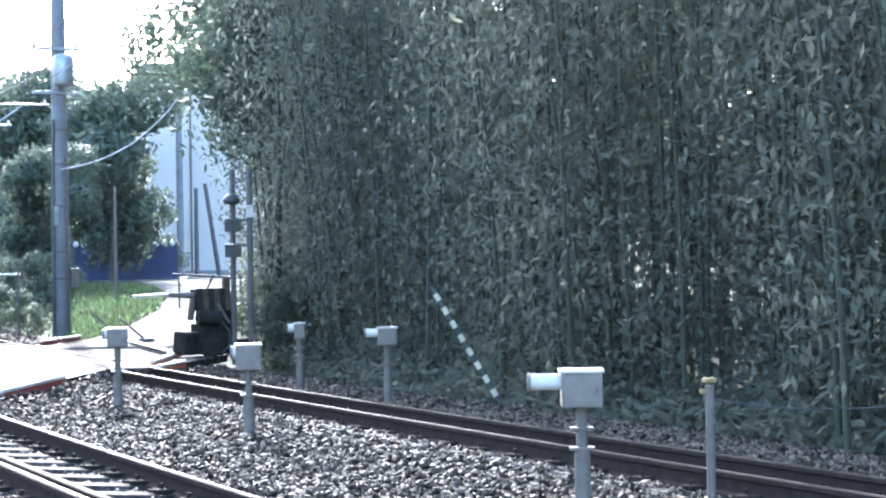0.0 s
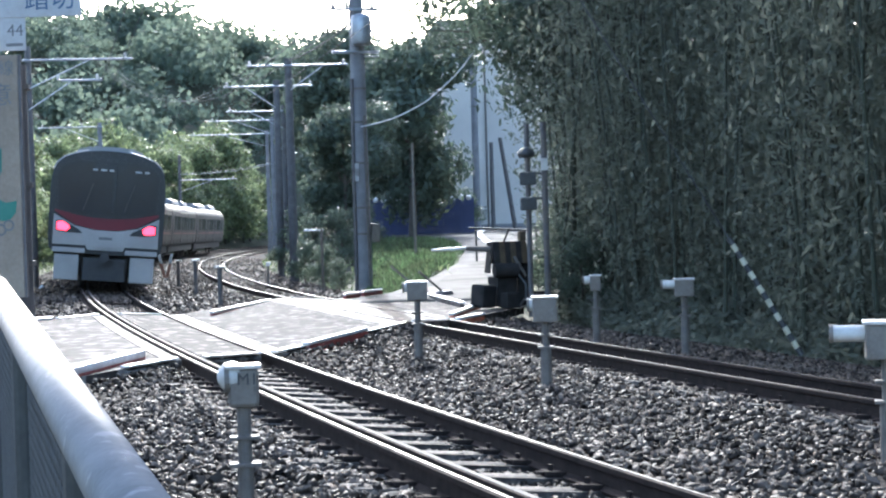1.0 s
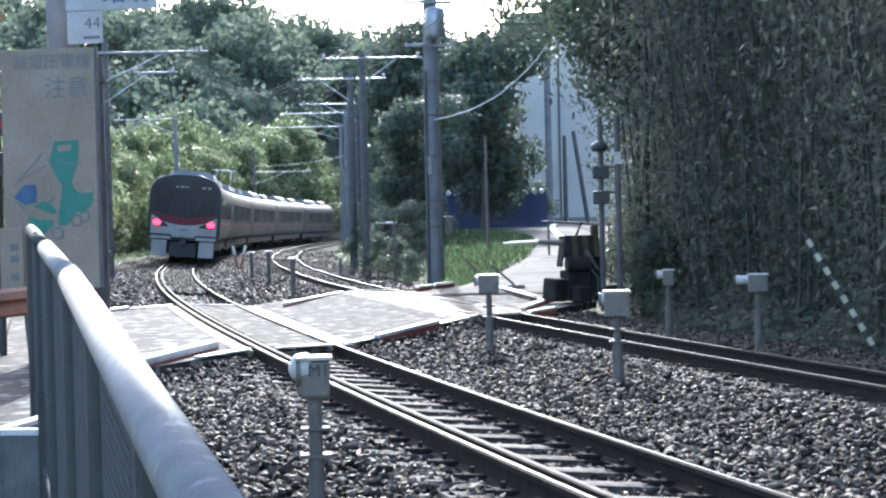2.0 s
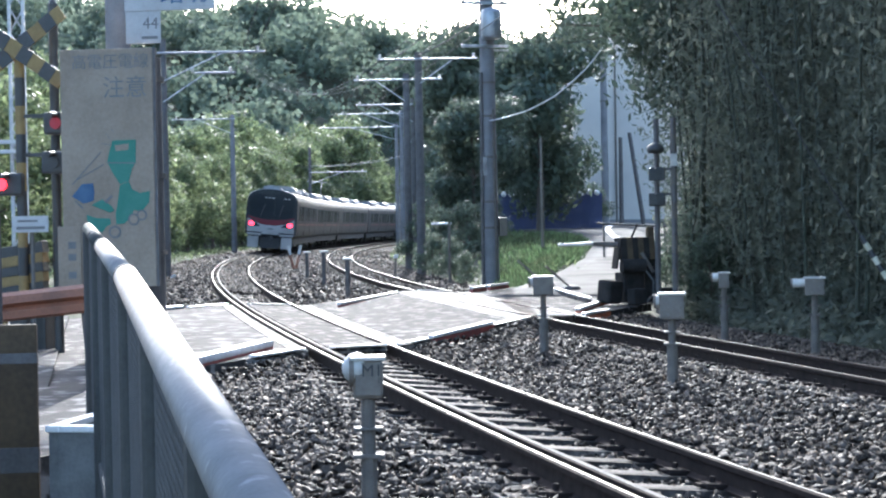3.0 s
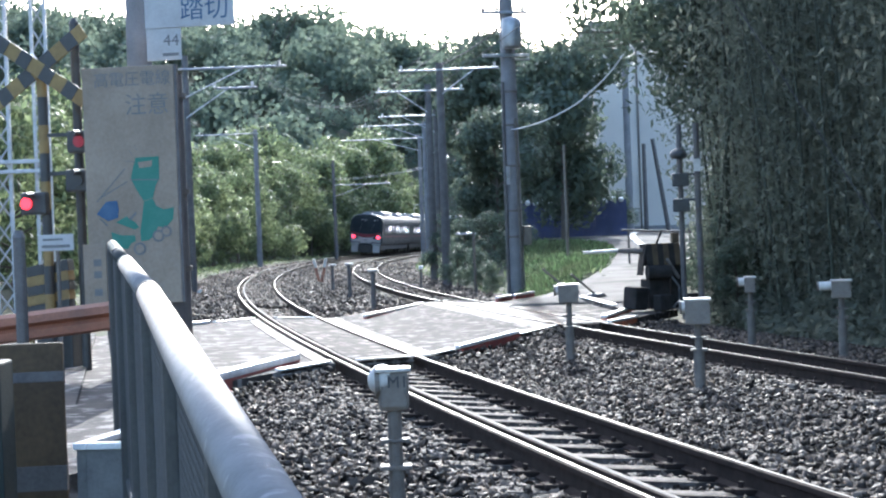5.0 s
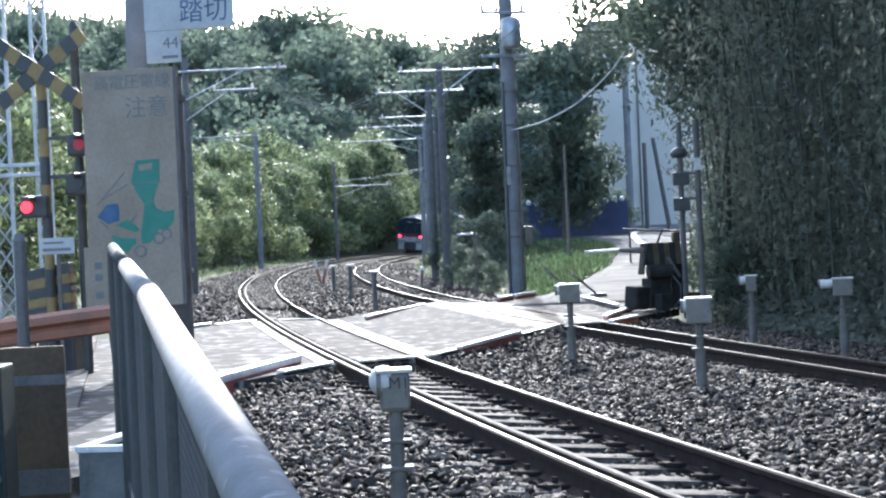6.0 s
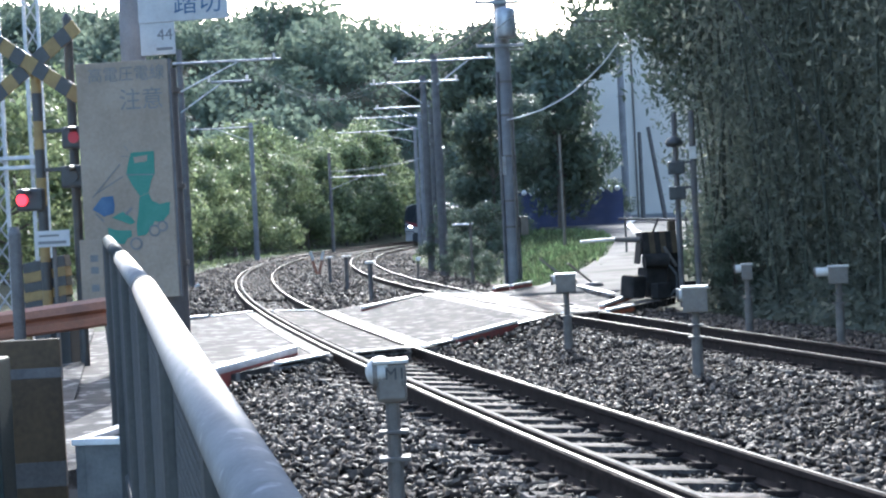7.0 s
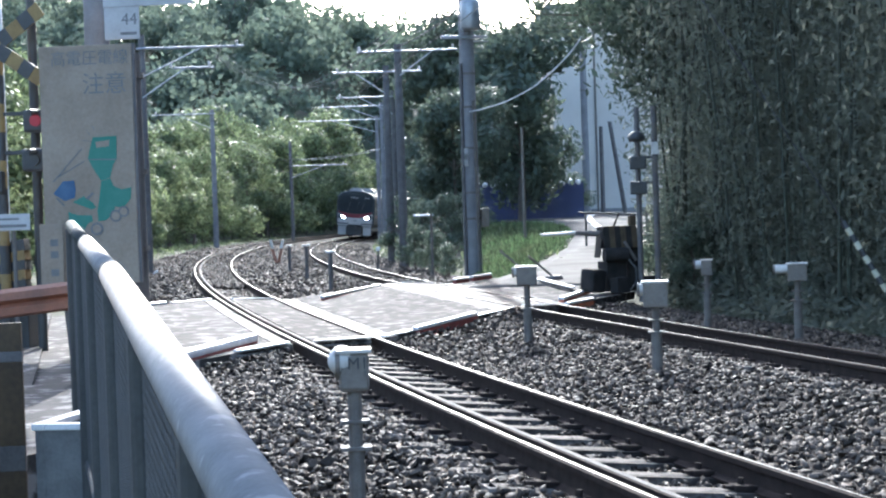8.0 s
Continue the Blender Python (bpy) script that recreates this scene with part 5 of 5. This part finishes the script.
def make_blue_fence():
    t = thing("sheet_fence", "dark blue corrugated sheet fence with white capped posts", "fence", (3.9, 76.1, 0.85), -3)
    n = 14
    for i in range(n):
        x = i * 0.36 + 0.0
        bm = B()
        for k in range(3):
            bx(bm, (0.115, 0.05 if k % 2 else 0.03, 1.92 - 0.03 * (i % 3)), (x + k * 0.12, 0, 0.96))
        part("sheet", bm, M_BLUEFENCE, t)
        bm = B()
        bmesh.ops.create_uvsphere(bm, u_segments=10, v_segments=6, radius=0.13, matrix=Matrix.Translation((x + 0.06, -0.02, 1.95 - 0.03 * (i % 3))))
        part("cap", bm, M_RIM, t, "white rounded cap")
    part("rail", bx(B(), (n * 0.36, 0.06, 0.08), (n * 0.18, 0.06, 1.5)), M_BLUEFENCE, t)


make_blue_fence()


# ---------------------------------------------------------------- plants
def leaf_arrays(pts, size, rng, narrow=0.45, droop=0.5, skin=None):
    """Pointed four-cornered leaves at the points, turned at random or lying along the crown's skin."""
    n = len(pts)
    if skin is None:
        yaw, el, ro = rng.uniform(0, 2 * np.pi, n), rng.uniform(-1.2, 0.8, n) - droop * 0.4, rng.uniform(-0.9, 0.9, n)
        u = np.stack([np.cos(yaw) * np.cos(el), np.sin(yaw) * np.cos(el), np.sin(el)], 1)
        s = np.stack([-np.sin(yaw), np.cos(yaw), 0 * yaw], 1)
        w = np.cross(u, s)
        side = s * np.cos(ro)[:, None] + w * np.sin(ro)[:, None]
    else:
        nrm = skin + rng.normal(0, 0.45, (n, 3))
        nrm /= np.linalg.norm(nrm, axis=1)[:, None]
        u = np.cross(nrm, rng.normal(size=(n, 3)))
        u /= np.linalg.norm(u, axis=1)[:, None]
        side = np.cross(nrm, u)
    L = (size * rng.uniform(0.6, 1.4, n))[:, None]
    v = np.stack([pts, pts + u * L * 0.45 + side * L * narrow * 0.5, pts + u * L, pts + u * L * 0.45 - side * L * narrow * 0.5], 1).reshape(-1, 3)
    f = np.arange(4 * n).reshape(-1, 4)
    return v, f


def leaf_mesh(name, pts, size, rng, material, narrow=0.45, droop=0.5, skin=None):
    v, f = leaf_arrays(np.asarray(pts), size, rng, narrow, droop, skin)
    me = bpy.data.meshes.new(name)
    me.vertices.add(len(v))
    me.vertices.foreach_set("co", v.astype(np.float32).ravel())
    me.loops.add(f.size)
    me.loops.foreach_set("vertex_index", f.astype(np.int32).ravel())
    me.polygons.add(len(f))
    me.polygons.foreach_set("loop_start", (np.arange(len(f)) * 4).astype(np.int32))
    me.update(calc_edges=True)
    me.validate()
    me.materials.append(material)
    return me


def crown_points(rng, n, blobs):
    """Points in the outer shells of several clumps, thinned so that gaps remain, and the way each faces."""
    out, face = [], []
    tot = sum(b[3] ** 2 for b in blobs)
    for x, y, z, r in blobs:
        k = int(n * r * r / tot)
        d = rng.normal(size=(k, 3))
        d /= np.linalg.norm(d, axis=1)[:, None]
        rad = r * rng.uniform(0.45, 1.08, k) ** 0.6
        lump = 1 + 0.22 * np.sin(d[:, 0] * 5 + x) * np.cos(d[:, 1] * 6 + y) + 0.12 * np.sin(d[:, 2] * 9 + z)
        out.append(np.array([x, y, z]) + d * (rad * lump)[:, None] * [1, 1, 0.85])
        face.append(d)
    return np.concatenate(out), np.concatenate(face)


def make_tree(name, label, h, spread, seed, leaf_mat, n, size, trunk_r=0.16, low=0.35, category="tree"):
    rng = np.random.default_rng(seed)
    t = thing(name, label, category)
    bm = B()
    tube(bm, [(0, 0, -0.6), (0.08, 0, h * 0.2), (0.1, 0, h * 0.45), (0.0, 0.1, h * 0.85)], [trunk_r, trunk_r * 0.85, trunk_r * 0.65, trunk_r * 0.2], 10)
    blobs = []
    for i in range(9):
        a, z = rng.uniform(0, 6.28), h * rng.uniform(low, 0.92)
        q = spread * rng.uniform(0.3, 0.85) * (1.15 - 0.5 * z / h)
        e = (q * math.cos(a), q * math.sin(a), z)
        cy(bm, (0.05, 0, z * 0.7), e, trunk_r * 0.35, trunk_r * 0.1, 6)
        blobs.append((*e, spread * rng.uniform(0.28, 0.5)))
    blobs.append((0, 0, h * 0.85, spread * 0.45))
    part("trunk", bm, M_BARK, t)
    cp, cn = crown_points(rng, n, blobs)
    ob = new("crown", leaf_mesh("crown", cp, size, rng, leaf_mat, skin=cn))
    ob.parent = t
    return t


def make_bamboo(seed, h, n):
    """A clump of bamboo culms with drooping leaf sprays."""
    rng = np.random.default_rng(seed)
    t = thing("bamboo_clump", "dense clump of shaded green bamboo", "bamboo", (0, 0, 0), 0, "bamboo grove")
    pts = []
    for i in range(6):
        x, y = rng.uniform(-0.8, 0.8, 2)
        lx, ly = rng.uniform(-1.2, 1.2, 2)
        hh = h * rng.uniform(0.8, 1.05)
        fs = [k / 7 for k in range(8)]
        bm = tube(B(), [(x + lx * q * q, y + ly * q * q, hh * q - 0.5 * (q == 0)) for q in fs], [0.034 * (1.05 - 0.85 * q) for q in fs])
        part("culm", bm, M_CULM, t)
        m = n // 6
        f = rng.uniform(0.10, 1.03, m)
        r = (0.25 + 0.95 * np.sin(np.clip(f, 0, 1) * 3.0)) * rng.uniform(0.05, 1.0, m) ** 0.6
        a = rng.uniform(0, 6.28, m)
        spray = np.floor(a * 5) / 5
        a = a * 0.35 + spray * 0.65
        pts.append(np.stack([x + lx * f * f + r * np.cos(a), y + ly * f * f + r * np.sin(a), hh * f - r * 0.35 + rng.normal(0, 0.12, m)], 1))
    ob = new("crown", leaf_mesh("crown", np.concatenate(pts), 0.137, rng, M_LEAF_BAMBOO, 0.36, 0.9))
    ob.parent = t
    return t


def plant_grove():
    rng = np.random.default_rng(5)
    kinds = [make_bamboo(11 + i, 10.5 + i * 0.9, 6900) for i in range(3)]
    spots = []
    # front line beside the track, then deeper rows, then the edge of the road
    for k in range(3):
        for s in np.arange(-3 + k * 0.7, 27.5, 1.9):
            p, _h = on_track(s, gap(s) + 4.7 + k * 1.9 + rng.uniform(-0.4, 0.4))
            spots.append((p.x, p.y))
    for f in np.linspace(0, 1, 12):
        for k in range(2):
            spots.append((6.3 + f * 7.2 + k * 2.2 + rng.uniform(-0.3, 0.3), 29.5 + f * 36 + rng.uniform(-0.6, 0.6)))
    # thick edge behind the far gate
    spots += [(5.75, 30.8), (6.2, 32.6), (6.35, 34.2), (6.9, 36.4), (7.6, 38.6), (8.3, 41.5), (9.0, 45), (9.9, 49)]
    for i, (x, y) in enumerate(spots):
        k = kinds[i % 3]
        m = pose(x, y, ground_z(x, y) - 0.05, rng.uniform(-4, 4), rng.uniform(-7, 3), rng.uniform(0, 360))
        if i < 3:
            k.matrix_basis = m
        else:
            copy_thing(k, m)


plant_grove()


def plant_back_trees():
    rng = np.random.default_rng(6)
    k = make_tree("tree", "dense dark tree behind the bamboo", 15.0, 4.4, 33, M_LEAF_DARK, 3600, 0.66, 0.2, 0.2)
    spots = [on_track(s, gap(s) + 15.5)[0] for s in np.arange(1, 34, 4.2)] + [Vector((16, 45, 0)), Vector((17.5, 56, 0))]
    for i, p in enumerate(spots):
        m = pose(p.x, p.y, ground_z(p.x, p.y), 0, 0, rng.uniform(0, 360))
        c = k if i == 0 else copy_thing(k, m)
        c.matrix_basis = m


plant_back_trees()


def plant_bushes():
    rng = np.random.default_rng(8)
    kinds = [make_tree("bush_tree", "tall bright green bushy tree beside the curve", 7.5, 3.0, 40 + i, M_LEAF_BRIGHT, 4700, 0.31, 0.12, 0.12) for i in range(3)]
    spots = []
    for s in np.arange(66, 205, 5.0):
        for k in range(2):
            p, _h = on_track(s + rng.uniform(-1.5, 1.5), -5.6 - k * 5.0 - rng.uniform(0, 1.5))
            spots.append((p.x, p.y, (1.35 + 0.066 * p.y - ground_z(p.x, p.y)) / 8.0 * rng.uniform(0.58, 1.12)))
    for x, y, sc in ((-14.8, 58, 1.0), (-12.6, 50, 0.8), (-10.8, 42, 0.75), (-16, 66, 1.1), (-18, 74, 1.2), (-13.5, 66, .8), (-11.8, 36, .8), (-15, 45, 1.1)):
        spots.append((x, y, sc))
    for i, (x, y, sc) in enumerate(spots):
        k = kinds[i % 3]
        m = pose(x, y, ground_z(x, y), 0, 0, rng.uniform(0, 360))
        c = k if i < 3 else copy_thing(k, m)
        c.matrix_basis = m @ Matrix.Diagonal((sc, sc, sc, 1))


plant_bushes()


def plant_trees():
    rng = np.random.default_rng(9)
    kinds = [make_tree("tree", "dark leafy tree behind the utility pole", 9.0, 3.3, 60 + i, M_LEAF_DARK, 11000, 0.34, 0.2, 0.22) for i in range(2)]
    spots = [(5.7, 72.5, 1.0), (3.6, 80, 1.05), (4.2, 88, 1.15), (2.2, 94, 1.0), (6.2, 92, 1.1), (3.4, 108, 1.1), (4.5, 135, 1.3), (8, 125, 1.3), (2.4, 64, 0.62)]
    for i, (x, y, sc) in enumerate(spots):
        m = pose(x, y, ground_z(x, y), 0, 0, rng.uniform(0, 360))
        c = kinds[i % 2] if i < 2 else copy_thing(kinds[i % 2], m)
        c.matrix_basis = m @ Matrix.Diagonal((sc, sc, sc, 1))
    big = make_tree("tree", "broad dark tree leaning over the road beside the bamboo", 11.5, 4.2, 91, M_LEAF_DARK, 15000, 0.25, 0.2, 0.50)
    big.matrix_basis = pose(7.7, 39.8, ground_z(7.7, 39.8))
    near = make_tree("tree", "slender dark tree hanging over the crossing signal", 10.0, 2.9, 95, M_LEAF_DARK, 12000, 0.21, 0.12, 0.46)
    near.matrix_basis = pose(6.7, 34.6, ground_z(6.7, 34.6))
    sh = make_tree("shrub", "green shrub at the foot of the utility pole", 2.6, 1.1, 77, M_LEAF_DARK, 3200, 0.13, 0.05, 0.12, "shrub")
    for i, (x, y, sc) in enumerate(((1.2, 49.5, 0.55), (0.7, 53, 0.6), (1.9, 56, 0.8), (2.9, 58, 0.7), (1.0, 60, 0.85), (1.5, 46, 0.4), (0.5, 66, 1.0), (5.6, 31.4, 0.8), (5.9, 33.5, 0.9), (6.3, 35.6, 0.8), (6.7, 38.0, 0.8), (5.5, 30.0, 0.6), (8.55, 77, 0.85), (8.2, 76.7, 0.65))):
        m = pose(x, y, ground_z(x, y), 0, 0, rng.uniform(0, 360))
        c = sh if i == 0 else copy_thing(sh, m)
        c.matrix_basis = m @ Matrix.Diagonal((sc, sc, sc, 1))
    # leafy branch reaching in over the road
    rng2 = np.random.default_rng(21)
    t = thing("overhanging_branch", "leafy branch hanging over the road against the sky", "branch", (5.6, 38.5, 5.6))
    bm = B()
    cy(bm, (1.2, 0, 0.6), (0.2, 0, 0.3), 0.05, 0.03, 8)
    pts = []
    for i in range(9):
        e = Vector((-2.6 + i * 0.36, rng2.uniform(-0.6, 0.6), 0.5 + rng2.uniform(-0.55, 0.35)))
        cy(bm, (0.2, 0, 0.3), e, 0.02, 0.006, 5)
        pts.append(np.array(e) + rng2.normal(0, 0.24, (70, 3)))
    part("limb", bm, M_BARK, t)
    ob = new("foliage", leaf_mesh("foliage", np.concatenate(pts), 0.13, rng2, M_LEAF_DARK))
    ob.parent = t


plant_trees()


def plant_woods():
    """Closed forest over the hillside, one object."""
    rng = np.random.default_rng(13)
    pts, face = [], []
    for i in range(680):
        y = rng.uniform(160, 300) if i < 450 else rng.uniform(262, 330)
        x = rng.uniform(-0.36, 0.24) * y
        z = ground_z(x, y)
        r = rng.uniform(2.8, 5.6)
        s, o = offset_of(x, y)
        if s < 235 and -3.5 - 1.4 * r < o < 8.2 + 1.4 * r:
            continue
        blobs = [(x, y, z + r * rng.uniform(0.9, 1.3), r * 0.72)]
        for k in range(5):
            a = k * 1.26 + rng.uniform(0, 0.8)
            blobs.append((x + r * 0.6 * math.cos(a), y + r * 0.6 * math.sin(a), z + r * rng.uniform(0.4, 1.1), r * rng.uniform(0.38, 0.55)))
        cp, cn = crown_points(rng, 310 if i < 450 else 440, blobs)
        pts.append(cp)
        face.append(cn)
    ob = new("far_woods", leaf_mesh("far_woods", np.concatenate(pts), 0.88, rng, M_LEAF_FAR, 0.7, 0.2, np.concatenate(face)))
    tagged(ob, "wooded green hillside behind the railway", "forest", kind="stuff")


plant_woods()


def plant_grass():
    rng = np.random.default_rng(17)
    pts = []
    for i in range(26000):
        y = rng.uniform(38.0, 68)
        left = np.interp(y, [38, 46, 60, 72], [1.9, 2.3, 3.0, 3.8])
        right = np.interp(y, [38, 46, 55, 62, 69], [2.6, 4.75, 6.0, 6.5, 5.8])
        x = rng.uniform(left, right)
        pts.append((x, y, ground_z(x, y) + rng.uniform(0, 0.15)))
    ob = new("grass", leaf_mesh("grass", pts, 0.17, rng, M_GRASS, 0.22, -2.2))
    tagged(ob, "sunlit green grass verge beside the road", "grass", kind="stuff")
    pts = []
    for i in range(9000):
        s = rng.uniform(12, 150)
        side = rng.random() < 0.55
        o = -rng.uniform(3.1, 6.5) if side else gap(s) + rng.uniform(2.6, 5.0)
        p, _h = on_track(s, o)
        if (11 < s < 42 and side) or (s < 41 and not side):
            continue
        pts.append((p.x, p.y, ground_z(p.x, p.y) + rng.uniform(0, 0.15)))
    ob = new("weeds", leaf_mesh("weeds", pts, 0.2, rng, M_LEAF_BRIGHT, 0.3, -1.6))
    tagged(ob, "patchy weeds along the edges of the ballast", "weeds", kind="stuff")


plant_grass()


def plant_undergrowth():
    rng = np.random.default_rng(19)
    pts = []
    for i in range(26000):
        s = rng.uniform(-3, 30)
        o = gap(s) + 3.6 + rng.uniform(0, 2.2)
        p, _h = on_track(s, o)
        top = 0.5 + 0.5 * noise.noise((p.x * 0.9, p.y * 0.9, 4))
        pts.append((p.x, p.y, ground_z(p.x, p.y) + rng.uniform(0, 1) * (0.25 + top * (o - gap(s) - 3.4))))
    ob = new("undergrowth", leaf_mesh("undergrowth", pts, 0.17, rng, M_LEAF_BAMBOO, 0.4, 0.2))
    tagged(ob, "shaded undergrowth at the foot of the bamboo", "undergrowth", kind="stuff")


plant_undergrowth()


# ---------------------------------------------------------------- many small pieces: sleepers and ballast stones
def lay_sleepers():
    me, clip = make_sleeper_mesh()
    for t, far in ((track_near, False), (track_far, True)):
        for s in np.arange(5.0, 80.0, 0.58):
            p, h = on_track(s, gap(s) if far else 0.0, -0.155)
            inside = edge_station(gap(s) if far else 0.0, False) < s < edge_station(gap(s) if far else 0.0, True)
            if inside:
                continue
            m = Matrix.Translation(p) @ Matrix.Rotation(-h, 4, "Z") @ pose(0, 0, 0, 0, math.degrees(math.atan(CANT)), 0)
            ob = new("sleeper", me)
            ob.parent, ob.matrix_basis = t, m
            if s < 32:
                for q in (-GAUGE - 0.10, -GAUGE + 0.10, GAUGE - 0.10, GAUGE + 0.10):
                    c = new("fastening", clip)
                    c.parent = ob
                    c.matrix_basis = pose(q, 0, 0)


lay_sleepers()
CUBE = np.array([(-1, -1, -1), (1, -1, -1), (1, 1, -1), (-1, 1, -1), (-1, -1, 1), (1, -1, 1), (1, 1, 1), (-1, 1, 1)], float)
CUBE_F = np.array([(0, 3, 2, 1), (4, 5, 6, 7), (0, 1, 5, 4), (1, 2, 6, 5), (2, 3, 7, 6), (3, 0, 4, 7)])


def lay_stones():
    rng = np.random.default_rng(3)
    meshes = []
    for i in range(12):
        v = CUBE * rng.uniform(0.45, 1.0, (8, 3)) * [1, 0.8, 0.36]
        me = bpy.data.meshes.new("stone")
        me.from_pydata([tuple(q) for q in v], [], [tuple(int(a) for a in q) for q in CUBE_F])
        me.materials.append(M_STONE)
        meshes.append(me)

    def spot(s, o):
        pr = bed_profile(gap(s))
        z = np.interp(o, [a for a, _ in pr], [b for _, b in pr])
        p, h = on_track(s, o, z + heap(s, o))
        return p
    n = 0
    while n < 300:
        s, o = rng.uniform(8.5, 11.5), rng.uniform(-2.6, 3.2)
        if min(abs(o - GAUGE), abs(o + GAUGE)) < 0.1:
            continue
        p = spot(s, o)
        ob = new("stone", meshes[n % 12])
        ob.parent = bed
        ob.matrix_basis = Matrix.LocRotScale(p + Vector((0, 0, 0.025)), Euler((rng.normal(0, 0.5), rng.normal(0, 0.5), rng.uniform(0, 6.28))), Vector([rng.uniform(0.024, 0.050)] * 3))
        n += 1
    P, R = [], []
    for s0, s1, o0, o1, k, a, b in ((6.5, 18, -3.1, 7.9, 36000, 0.018, 0.042), (18, 32, -3.1, 7.9, 21000, 0.026, 0.048), (32, 75, -3.0, 7.9, 18000, 0.04, 0.075), (34, 60, -0.58, 0.58, 2600, 0.035, 0.065), (75, 112, -3.0, 7.9, 8000, 0.06, 0.11)):
        ss, oo = rng.uniform(s0, s1, k), rng.uniform(o0, o1, k)
        for s, o in zip(ss, oo):
            d = gap(s)
            if min(abs(o - GAUGE), abs(o + GAUGE), abs(o - d - GAUGE), abs(o - d + GAUGE)) < 0.09:
                continue
            near, far = EDGE_N(o), EDGE_F(o)
            if near - 0.05 < s < far + 0.05 and -3.4 < o < d + 3.0:
                continue
            if (abs(o) < 0.55 or abs(o - d) < 0.55) and abs(((s - 5.0) / 0.58) % 1.0 - 0.5) > 0.28 and rng.random() < 0.16 and s < 38:
                continue
            p = spot(s, o)
            if s > 38 and (abs(o) < 0.6 or abs(o - d) < 0.6):
                p.z += 0.075
            P.append(p)
            R.append(rng.uniform(a, b))
    P, R = np.array(P), np.array(R)
    n = len(P)
    v = CUBE[None] * rng.uniform(0.4, 1.0, (n, 8, 3)) * [1, 0.8, 0.36]
    q = rng.normal(size=(n, 4)) * [1, 0.42, 0.42, 1]
    q /= np.linalg.norm(q, axis=1)[:, None]
    w, x, y, z = q.T
    M = np.stack([1 - 2 * (y * y + z * z), 2 * (x * y - z * w), 2 * (x * z + y * w), 2 * (x * y + z * w), 1 - 2 * (x * x + z * z), 2 * (y * z - x * w),
                  2 * (x * z - y * w), 2 * (y * z + x * w), 1 - 2 * (x * x + y * y)], 1).reshape(n, 3, 3)
    v = np.einsum("nij,nkj->nki", M, v) * R[:, None, None] + P[:, None] + np.array([0, 0, 0.5])[None, None] * R[:, None, None]
    f = (CUBE_F[None] + (np.arange(n) * 8)[:, None, None]).reshape(-1, 4)
    me = bpy.data.meshes.new("loose_ballast")
    me.vertices.add(n * 8)
    me.vertices.foreach_set("co", v.astype(np.float32).ravel())
    me.loops.add(f.size)
    me.loops.foreach_set("vertex_index", f.astype(np.int32).ravel())
    me.polygons.add(len(f))
    me.polygons.foreach_set("loop_start", (np.arange(len(f)) * 4).astype(np.int32))
    me.update(calc_edges=True)
    me.materials.append(M_STONE)
    ob = new("loose_ballast", me)
    ob.parent = bed
    tagged(ob, kind="stuff")


lay_stones()
motions()
